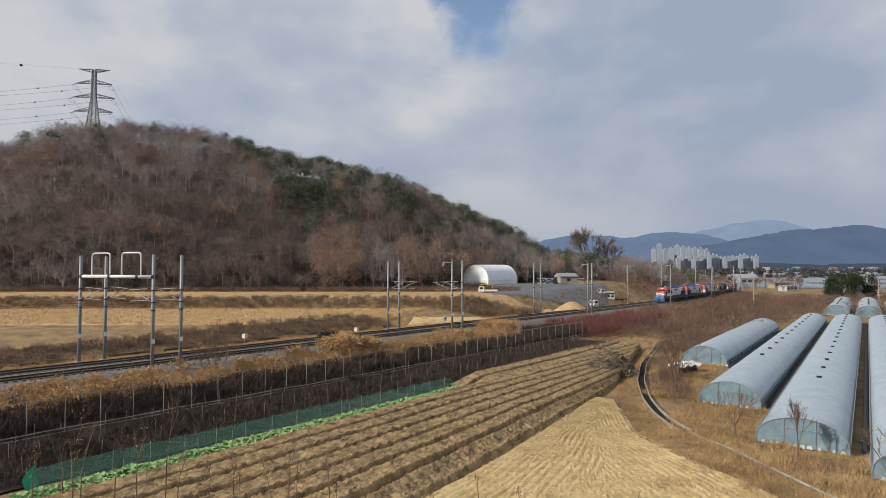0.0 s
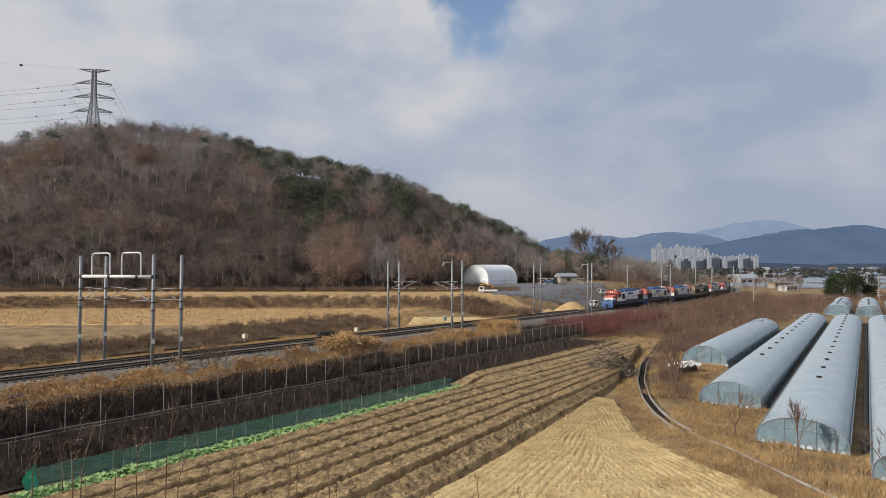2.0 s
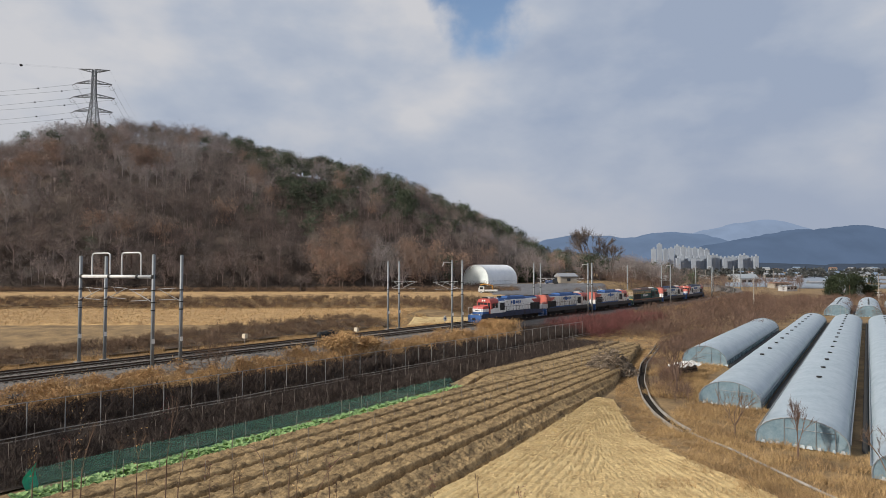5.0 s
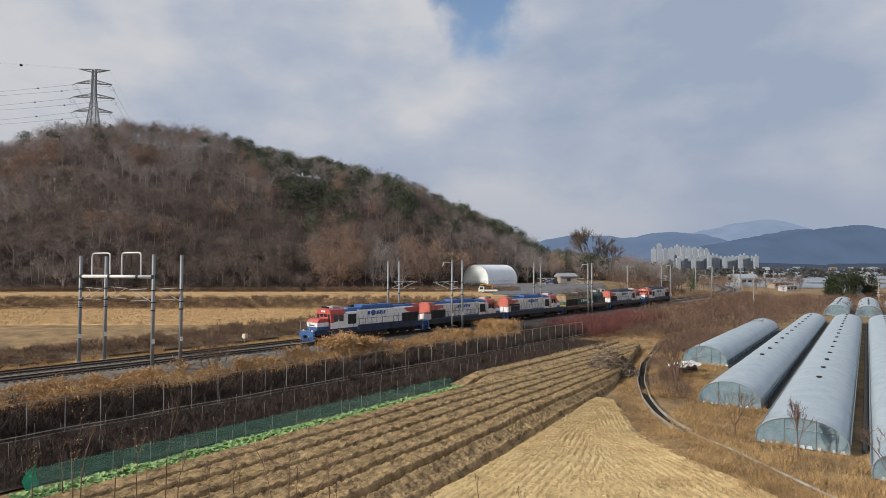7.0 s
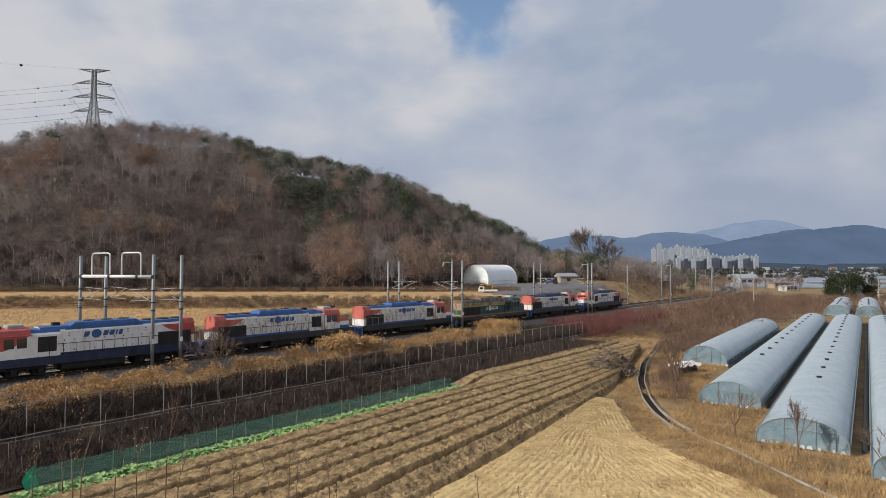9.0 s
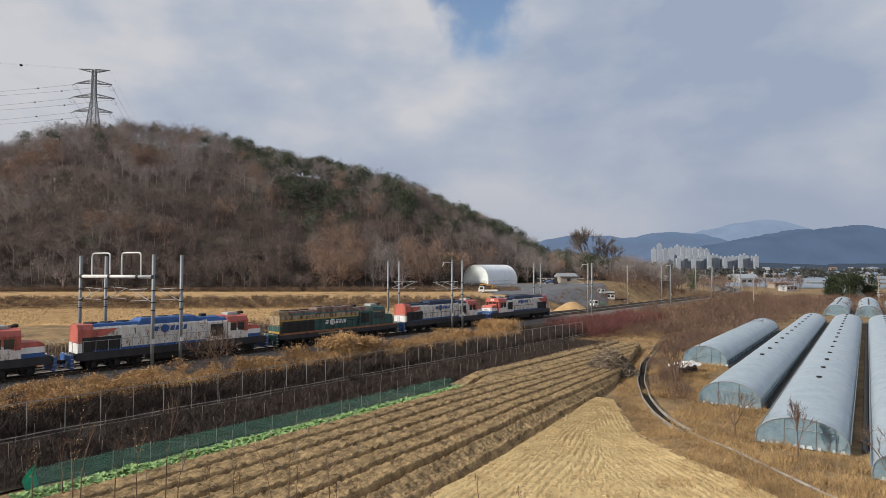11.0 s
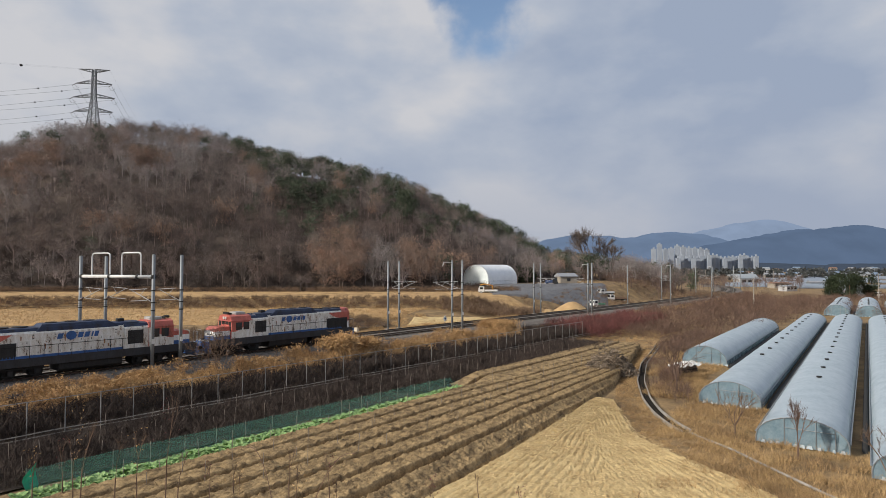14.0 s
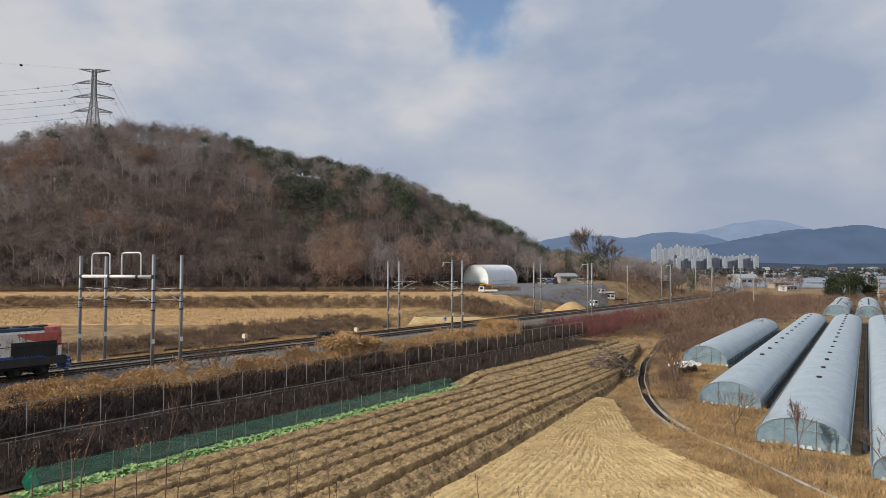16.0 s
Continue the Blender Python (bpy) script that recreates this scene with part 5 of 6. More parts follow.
def build_net():
    root = thing("crop_net", "fine green crop net on short stakes beside the cabbages", "net")
    S = np.linspace(-3.6, 29, 34)
    for s in S[::2]:
        x, y = along(float(s), 25.9)
        z = gz(float(x), float(y))
        part("net_stake", Geo().tube((float(x), float(y), z - 0.2), (float(x), float(y), z + 1.25), 0.02, None, 5), M_STAKE, root)
    for name, n0, n1, h0, h1 in (("net_side", 25.75, 27.05, 1.15, 0.05), ("net_back", 25.75, 25.4, 1.15, 0.05)):
        g = Geo()
        for i, s in enumerate(S):
            for k in range(5):
                q = k / 4
                x, y = along(float(s), n0 + (n1 - n0) * q)
                sag = 0.06 * math.sin(i * math.pi / 2) ** 2 * (1 - q)
                g.v.append((float(x), float(y), gz(float(x), float(y)) + h0 + (h1 - h0) * q - sag))
        for i in range(len(S) - 1):
            for k in range(4):
                g.f.append([i * 5 + k, i * 5 + k + 1, i * 5 + k + 6, i * 5 + k + 5])
        part(name, g, M_NET, root)
    x, y = along(-3.7, 26.2)
    fl = Geo()
    for i in range(6):
        for j in range(5):
            fl.v.append((float(x) + 0.28 * i / 5 + 0.06 * math.sin(j * 1.7), float(y) + 0.5 * i / 5 - 0.05 * j, gz(float(x), float(y)) + 0.1 + j * 0.36 * (0.6 + 0.08 * i)))
    for i in range(5):
        for j in range(4):
            fl.f.append([i * 5 + j, i * 5 + j + 1, i * 5 + j + 6, i * 5 + j + 5])
    part("net_flap", fl, mat("folded_net", (0.03, 0.45, 0.28), (0.02, 0.3, 0.18), 2, 0.7, bump=0, alpha=0.85), root, "bright folded end of the net")


def build_cabbages():
    rng = random.Random(5)
    meshes = []
    for q in range(4):
        g = Geo()
        for i in range(9):
            t, r = i * 2.4 + rng.uniform(-0.3, 0.3), 0.10 + 0.028 * i
            c, s = math.cos(t), math.sin(t)
            w, L = 0.11 + 0.012 * i, 0.16 + 0.022 * i
            z0, z1 = 0.08, 0.36 - 0.028 * i
            pts = [(0, 0, 0.02)]
            for f, ww, z in ((0.15, 0.5, z0), (0.6, 1.0, (z0 + z1) / 2 + 0.05), (1.0, 0.55, z1)):
                for k in (-1, 0, 1):
                    x = c * r * f + c * L * f - s * w * ww * k
                    y = s * r * f + s * L * f + c * w * ww * k
                    pts.append((x, y, z + (0.03 if k else 0)))
            k0 = len(g.v) - 1 if g.v else 0
            fs = [(0, 1, 2), (0, 2, 3), (1, 2, 5, 4), (2, 3, 6, 5), (4, 5, 8, 7), (5, 6, 9, 8)]
            if not g.v:
                g.add(pts, fs)
            else:
                g.v.extend(pts[1:])
                g.f.extend([[0 if j == 0 else j + k0 for j in q] for q in fs])
        meshes.append(g.mesh("cabbage", M_CABBAGE))
    i = 0
    for row in range(4):
        for s in np.arange(-4.2, 29, 0.44):
            w = (float(s) + 4.2) / 33
            n = (27.15 + row * 0.46) * (1 - w) + (26.75 + row * 0.24) * w
            x, y = along(float(s) + rng.uniform(-0.08, 0.08), n + rng.uniform(-0.07, 0.07))
            x, y = float(x), float(y)
            ob = new("cabbage", meshes[i % 4])
            ob.matrix_basis = pose(x, y, gz(x, y) + 0.12, 0, 0, rng.uniform(0, 360)) @ Matrix.Scale(rng.uniform(0.85, 1.25), 4)
            tagged(ob, "green leafy cabbage plant in a row beside the net", "cabbage", "cabbage row")
            i += 1


def build_stakes():
    rng = random.Random(9)
    mesh = Geo().tube((0, 0, -0.2), (0.02, 0.01, 1.25), 0.019, 0.014, 5).mesh("stake", M_STAKE)
    spots = []
    for n, s0, s1, step in ((18.6, -12, 66, 1.35), (21.0, -12, 62, 1.5), (23.4, -10, 58, 1.7), (29.0, -2, 52, 2.2), (31.0, 0, 46, 2.4), (33.0, 2, 40, 2.6), (35.0, 4, 36, 2.8)):
        s = s0
        while s < s1:
            spots.append((s, n))
            s += step * rng.uniform(0.75, 1.3)
    for s, n in spots:
        x, y = along(s, n + rng.uniform(-0.25, 0.25))
        x, y = float(x), float(y)
        ob = new("stake", mesh)
        ob.matrix_basis = pose(x, y, gz(x, y) + (0.15 if n > 28 else 0), rng.uniform(-5, 5), rng.uniform(-5, 5), rng.uniform(0, 360)) @ Matrix.Diagonal((1, 1, rng.uniform(0.75, 1.35), 1))
        tagged(ob, "thin grey plant stake stuck in the soil", "stake", "plant stakes")


build_fence()
build_net()
build_cabbages()
build_stakes()


def build_ditch():
    pts = [(31, 84), (28.9, 79.4), (23.3, 67.7), (19.5, 57.6), (17.4, 50.1), (16.5, 45.2), (16.3, 41.2), (16.5, 39.6)]
    P = np.array(pts)
    d = np.concatenate([[0], np.cumsum(np.linalg.norm(np.diff(P, axis=0), axis=1))])
    t = np.linspace(0, d[-1], 70)
    Q = np.stack([np.interp(t, d, P[:, 0]), np.interp(t, d, P[:, 1])], 1)
    for _ in range(4):
        Q[1:-1] = (Q[:-2] + 2 * Q[1:-1] + Q[2:]) / 4
    T = np.gradient(Q, axis=0)
    T /= np.linalg.norm(T, axis=1, keepdims=True)
    W = np.stack([-T[:, 1], T[:, 0]], 1)
    root = thing("ditch", "concrete irrigation ditch curving round the field edge", "ditch", kind="structure")
    def wall(name, prof, m, label=""):
        g, n = Geo(), len(prof)
        for i in range(len(Q)):
            z = gz(Q[i, 0], Q[i, 1])
            for p, q in prof:
                g.v.append((Q[i, 0] + W[i, 0] * p, Q[i, 1] + W[i, 1] * p, z + q))
        for i in range(len(Q) - 1):
            for j in range(n):
                g.f.append([i * n + j, i * n + (j + 1) % n, (i + 1) * n + (j + 1) % n, (i + 1) * n + j])
        part(name, g, m, root, label)
    wall("side_wall", [(-0.36, -0.2), (-0.28, -0.2), (-0.28, 0.14), (-0.36, 0.14)], M_CONCRETE)
    wall("side_wall", [(0.28, -0.2), (0.34, -0.2), (0.34, 0.22), (0.28, 0.22)], M_CONCRETE)
    # floor lies shallow; near-black colour paints in the shade of a deep channel
    wall("channel_floor", [(-0.28, -0.1), (0.28, -0.1), (0.28, 0.0), (-0.28, 0.0)], mat("shaded_floor", (0.03, 0.026, 0.022), (0.018, 0.015, 0.012), 2, 0.95, spec=0.05), "dark floor with the channel's shade painted in")


build_ditch()
kerb = Geo().path([(x, y, gz(x, y) + 0.06) for x, y in ((16.6, 39.5), (16.9, 38.2), (17.3, 36.9), (17.7, 35.5), (18.0, 33.2), (18.4, 30.8), (18.8, 28.4), (19.2, 26))], 0.075, 6)
tagged(new("kerb", kerb.mesh("kerb", M_CONCRETE)), "thin concrete kerb at the end of the ditch", "kerb", kind="structure")


def build_heaps():
    rng = np.random.default_rng(31)
    g = Geo()
    for i in range(2400):
        r, t = 2.9 * math.sqrt(rng.random()), rng.uniform(0, 6.28)
        zt = 3.1 * max(0.05, 1 - (r / 3.0) ** 1.3) * (1 + 0.2 * math.sin(3 * t))
        z = rng.uniform(0.0, 1.0) ** 0.6 * zt
        a = Vector((r * math.cos(t), r * math.sin(t) * 0.8, z))
        d = Vector(rng.normal(0, 1, 3)) * 0.16
        d.z *= 0.55
        g.tube(a - d, a + d, rng.uniform(0.02, 0.055), 0.02, 3, False)
    thing("brush_pile", "heap of cut branches and dry stalks at the field end", "brush pile", pose(17.6, 61.5, gz(17.6, 61.5)), geo=g, kind="stuff", material=mat("cut_branches", (0.30, 0.235, 0.175), (0.10, 0.078, 0.06), 1.0, 0.95, bump=0, island=0.45))
    root = thing("covered_heap", "dark heap of old tyres under a torn white sheet", "heap", pose(25.7, 62.0, gz(25.7, 62), 0, 0, 30))
    ring = [(0.36 * math.cos(i * math.pi / 8), 0.36 * math.sin(i * math.pi / 8), 0) for i in range(17)]
    tyre = Geo().path(ring, 0.13, 7)
    me = tyre.mesh("tyre", M_DARK)
    for x in (-1.2, -0.35, 0.5, 1.35):
        for k in range(4):
            o = new("tyre", me)
            o.parent = root
            o.location = (x + 0.05 * (k % 2), 0.1 * ((k * 7) % 3), 0.13 + k * 0.25)
    sh = Geo()
    for i in range(13):
        for j in range(7):
            x, y = -1.9 + i * 0.3, -0.75 + j * 0.25
            sh.v.append((x, y, 1.16 + 0.12 * math.sin(i * 1.7 + j) + 0.1 * math.sin(j * 2.3) - 0.5 * abs(y) ** 2 - 0.04 * x * x))
    for i in range(12):
        for j in range(6):
            sh.f.append([i * 7 + j, i * 7 + j + 1, i * 7 + j + 8, i * 7 + j + 7])
    part("sheet", sh, M_WHITE, root, "torn white sheet")


build_heaps()


# ---- single trees ----
def grow(rng, p, d, length, r, depth, fan, out):
    """Forking wood: segments (from, to, radius, depth) from p along d."""
    d = (d + Vector(rng.normal(0, 0.10, 3))).normalized()
    q = p + d * length
    out.append((p, q, r, depth))
    if depth == 0:
        return
    for i in range(3 if rng.random() < 0.6 else 2):
        side = d.orthogonal().normalized()
        side.rotate(Matrix.Rotation(i * 2.1 + rng.uniform(0, 6.28), 3, d))
        a = fan * rng.uniform(0.6, 1.25)
        e = d * math.cos(a) + side * math.sin(a) + Vector((0, 0, 0.10))
        grow(rng, p + (q - p) * rng.uniform(0.72, 1.0), e, length * rng.uniform(0.62, 0.86), r * 0.62, depth - 1, fan, out)


def tree(name, x, y, h, label, seed, m=M_STEM, fork=0.3, twigs=300, fan=0.5, trunk=0.12, stems=4, depth=3, twig_w=0.03, category="tree", z=None):
    """A leafless tree: a trunk to the fork, then stems that fork again, with twigs at their ends."""
    rng = np.random.default_rng(seed)
    root = thing(name, label, category, pose(x, y, gz(x, y) if z is None else z, 0, 0, seed * 40))
    top = Vector((rng.normal(0, 0.03), rng.normal(0, 0.03), 1)) * h * fork
    part("trunk", Geo().tube((0, 0, -0.2), tuple(top), trunk, trunk * 0.75, 7), m, root)
    segs = []
    for i in range(stems):
        t = i * 6.28 / stems + rng.uniform(-0.4, 0.4)
        a = fan * rng.uniform(0.35, 1.2) if stems > 1 else 0.05
        d = Vector((math.cos(t) * math.sin(a), math.sin(t) * math.sin(a), math.cos(a)))
        grow(rng, top * rng.uniform(0.8, 1.0), d, h * (1 - fork) * 0.44, trunk * 0.55, depth, fan, segs)
    g = Geo()
    for p, q, r, k in segs:
        g.tube(tuple(p), tuple(q), r, r * 0.6, 4 if k < 2 else 5, False)
    tagged(part("branchwork", g, m, root), kind="stuff")
    ends = [(np.array(p), np.array(q)) for p, q, r, k in segs if k <= 1]
    j = rng.integers(0, len(ends), twigs)
    A, B = np.array([ends[i][0] for i in j]), np.array([ends[i][1] for i in j])
    P = A + (B - A) * rng.uniform(0.1, 1.0, twigs)[:, None]
    L = np.linalg.norm(B - A, axis=1)
    D = (B - A) / L[:, None] + rng.normal(0, 0.42, (twigs, 3)) + [0, 0, 0.15]
    V, F = slivers(P, D, rng.uniform(0.5, 1.2, twigs) * L, twig_w, rng)
    me = bpy.data.meshes.new("crown")
    raw_mesh(me, V, F)
    me.materials.append(m)
    ob = new("crown", me)
    ob.parent = root
    tagged(ob, "bare twigs", kind="stuff")
    return root


tree("bare_fruit_tree", 19.4, 38.9, 3.1, "small leafless fruit tree in dry grass", 1, fork=0.22, fan=0.55, trunk=0.06, twigs=300, twig_w=0.014)
tree("dead_shrub", 20.7, 34.2, 2.9, "narrow dead shrub with russet twigs", 2, M_ORCHARD, 0.3, 420, 0.15, 0.05, twig_w=0.02)
tree("bare_fruit_tree", 22.9, 30.2, 3.0, "spreading leafless fruit tree beside the greenhouse", 3, fork=0.2, fan=0.6, trunk=0.06, twigs=300, twig_w=0.014)
tree("bare_fruit_tree", 21.2, 53.0, 4.6, "leafless tree growing by the ditch", 4, M_ORCHARD, 0.2, 420, 0.5, 0.07, 5, twig_w=0.02)
tree("bare_fruit_tree", 22.5, 57.0, 4.4, "leafless brown tree in the ditch brush", 5, M_ORCHARD, 0.2, 420, 0.5, 0.07, 5, twig_w=0.02)
tree("bare_bush", -21.3, 54.3, 4.6, "spreading leafless bush on the railway bank", 6, M_STEM, 0.08, 900, 0.72, 0.07, 10, twig_w=0.022, category="bush")
tree("tall_bare_tree", 64.5, 254, 20, "tall leafless tree on the skyline", 7, M_BARK, 0.22, 4200, 0.42, 0.36, 6, 4, 0.07, z=3.6)
tree("tall_bare_tree", 73.5, 254, 15, "leafless roadside tree on the skyline", 8, M_BARK, 0.22, 2200, 0.38, 0.30, 5, 4, 0.08, z=3.2)
for i, (s, n) in enumerate(((84, 34), (96, 33), (112, 24), (124, 30), (140, 22), (134, 36))):
    x, y = along(s, n)
    tree("orchard_tree", float(x), float(y), 4.6, "gnarled leafless orchard tree", 20 + i, M_ORCHARD, 0.28, 420, 0.6, 0.12, 4, 3, 0.03)


def build_saplings():
    rng = random.Random(17)
    spots = [(-15.5, 25.0, 5.2), (-14.3, 25.5, 3.9), (-13.2, 25.4, 4.2), (-12.2, 25.8, 5.4), (-11.4, 25.2, 3.3), (-10.3, 26.0, 2.7), (-8.6, 25.0, 2.6), (-6.7, 25.6, 3.6), (-6.2, 25.0, 2.9), (-4.9, 25.6, 3.2), (-4.4, 24.8, 2.3),
             (-17.5, 27.0, 3.5), (-18.2, 26.0, 3.2), (-16.6, 26.4, 3.4), (-9.6, 27.0, 2.4), (-0.5, 26.0, 2.0), (1.6, 26.5, 1.9), (3.4, 26, 1.6), (8.6, 26, 1.4)]
    for k, (x, y, h) in enumerate(spots):
        sp = tree("sapling", x, y, h * 1.0, "thin leafless sapling at the field edge", 40 + k, M_STEM, 0.5, 12, 0.22, 0.034, 1, 2, 0.016, "sapling")
        if k % 3 != 1:
            rr = np.random.default_rng(k)
            c = 26
            P = np.column_stack([rr.normal(0, 0.16, (c, 2)), rr.uniform(0.55, 1.0, c) * h])
            V, F = slivers(P, rr.normal(0, 1, (c, 3)), 0.09, 0.06, rr)
            me = bpy.data.meshes.new("withered_leaves")
            raw_mesh(me, V, F)
            me.materials.append(M_REDBUSH if k % 2 else M_REED)
            lf = new("withered_leaves", me)
            lf.parent = sp
            tagged(lf, "few withered leaves", kind="stuff")
    # arching bramble canes
    for k, (x, y) in enumerate(((-6.0, 26.0), (-7.2, 25.4))):
        g = Geo()
        pts = [(1.9 * u, 0.4 * u * u, 3.0 * math.sin(min(1, u * 0.8) * math.pi * 0.62)) for u in np.linspace(0, 1.1, 12)]
        g.path(pts, 0.018, 4)
        thing("bramble_cane", "arching dry bramble cane", "bramble", pose(x, y, gz(x, y), 0, 0, k * 150 - 20), geo=g, material=M_ORCHARD)


build_saplings()


# ---- vehicles and small things beyond the track ----
def truck(name, x, y, turn, label, cab=M_WHITE, bed=None, boom=False, length=5.2, z=None):
    root = thing(name, label, "truck", pose(x, y, gz(x, y) if z is None else z, 0, 0, turn))
    hl = length / 2
    part("chassis", Geo().box(-hl, hl, -0.45, 0.45, 0.45, 0.7), M_DARK, root)
    part("cab", Geo().prism([(hl - 1.6, 0.55), (hl, 0.55), (hl, 1.2), (hl - 0.25, 2.0), (hl - 1.6, 2.0)], "y", -0.85, 0.85), cab, root)
    part("windscreen", Geo().prism([(hl + 0.01, 1.22), (hl + 0.02, 1.22), (hl - 0.2, 1.9), (hl - 0.22, 1.9)], "y", -0.72, 0.72), M_GLASS, root)
    for k in (-1, 1):
        part("side_window", Geo().box(hl - 1.3, hl - 0.45, k * 0.86 - 0.01, k * 0.86 + 0.01, 1.25, 1.85), M_GLASS, root)
        part("bed_side", Geo().box(-hl, hl - 1.7, k * 0.88 - 0.03, k * 0.88 + 0.03, 0.75, 1.15), bed or cab, root)
    part("bed_floor", Geo().box(-hl, hl - 1.7, -0.88, 0.88, 0.7, 0.78), bed or cab, root)
    part("tailgate", Geo().box(-hl - 0.03, -hl + 0.03, -0.88, 0.88, 0.75, 1.15), bed or cab, root)
    for xx in (-hl + 0.9, hl - 0.8):
        for k in (-1, 1):
            w = part("wheel", Geo().tube((xx, k * 0.72, 0.36), (xx, k * 0.9, 0.36), 0.36, None, 14), M_DARK, root)
            part("hub", Geo().tube((xx, k * 0.9, 0.36), (xx, k * 0.92, 0.36), 0.17, None, 10), M_BEAM, w)
    if boom:
        part("folded_boom", Geo().path([(-1.4, 0, 1.0), (-1.2, 0, 2.3), (1.0, 0, 2.7), (2.0, 0, 2.4)], 0.16, 7), mat("orange_paint", (0.60, 0.28, 0.04), (0.42, 0.2, 0.04), 2, 0.5), root, "orange folded boom")
    return root


truck("boom_truck", 12.2, 158, 175, "white lorry with a folded orange boom", boom=True)
truck("light_truck", 51.0, 182, 200, "white light truck parked by the beds")
truck("light_truck", 54.0, 180, 190, "white flatbed truck parked beside another", bed=mat("truck_brown", (0.25, 0.16, 0.11), (0.15, 0.1, 0.07), 2, 0.7), length=5.8)
truck("small_van", 42.6, 160.3, 205, "small white and green utility truck by the track", bed=mat("truck_green", (0.18, 0.36, 0.24), (0.12, 0.25, 0.17), 2, 0.6), length=4.0)
truck("lorry", 171, 226, 210, "large white lorry in the yard", length=8.5)
root = thing("blue_truck", "dark blue tractor parked behind the beds", "tractor", pose(37, 196, gz(37, 196), 0, 0, 170))
M_TRACTOR = mat("tractor_blue", (0.06, 0.10, 0.20), (0.04, 0.06, 0.12), 2, 0.5)
part("bonnet", Geo().box(0, 2.4, -0.6, 0.6, 0.8, 1.7, 0.12), M_TRACTOR, root)
part("cab", Geo().prism([(-1.6, 0.8), (0, 0.8), (-0.2, 2.6), (-1.5, 2.6)], "y", -0.75, 0.75), M_GLASS, root)
for xx, r in ((-1.1, 0.75), (1.8, 0.45)):
    for k in (-1, 1):
        part("wheel", Geo().tube((xx, k * 0.65, r), (xx, k * 1.0, r), r, None, 14), M_DARK, root)

# black wrapped bundle, signs and boxes by the track
root = thing("wrapped_bundle", "black plastic bundles dumped beside the track", "bundle", line_pose(42.5, -9.5))
for i, (a, b, r, h) in enumerate(((-1.0, 0.1, 0.8, 1.0), (0.5, 0.3, 0.9, 1.1), (1.5, -0.2, 0.6, 0.7))):
    part("bundle", Geo().box(a - r, a + r, b - 0.5, b + 0.5, -0.2, h, 0.28), M_DARK, root)


def post_sign(s, n, h, kind, label):
    root = thing("track_sign", label, "sign", line_pose(s, n))
    part("post", Geo().tube((0, 0, -0.2), (0, 0, h), 0.05, None, 8), M_CONCRETE, root)
    if kind == "box":
        part("plate", Geo().box(-0.22, 0.22, -0.35, 0.35, h - 0.25, h + 0.3, 0.03), mat("pale_plate", (0.66, 0.58, 0.45), (0.5, 0.42, 0.3), 3, 0.6), root)
    else:
        d = 0.55
        part("plate", Geo().prism([(-d, h), (0, h - d), (d, h), (0, h + d)], "y", -0.03, 0.03), M_WHITE, root, "white diamond plate")
        part("mark", Geo().prism([(-0.22, h), (0, h - 0.22), (0.22, h), (0, h + 0.22)], "y", -0.05, -0.03), M_TRACTOR, root)


post_sign(28.4, -8.6, 1.5, "box", "small box sign on a short post")
post_sign(66.5, -7.0, 1.1, "diamond", "white diamond sign on a short post")
post_sign(47.0, -8.2, 0.9, "box", "low pale marker post beside the track")


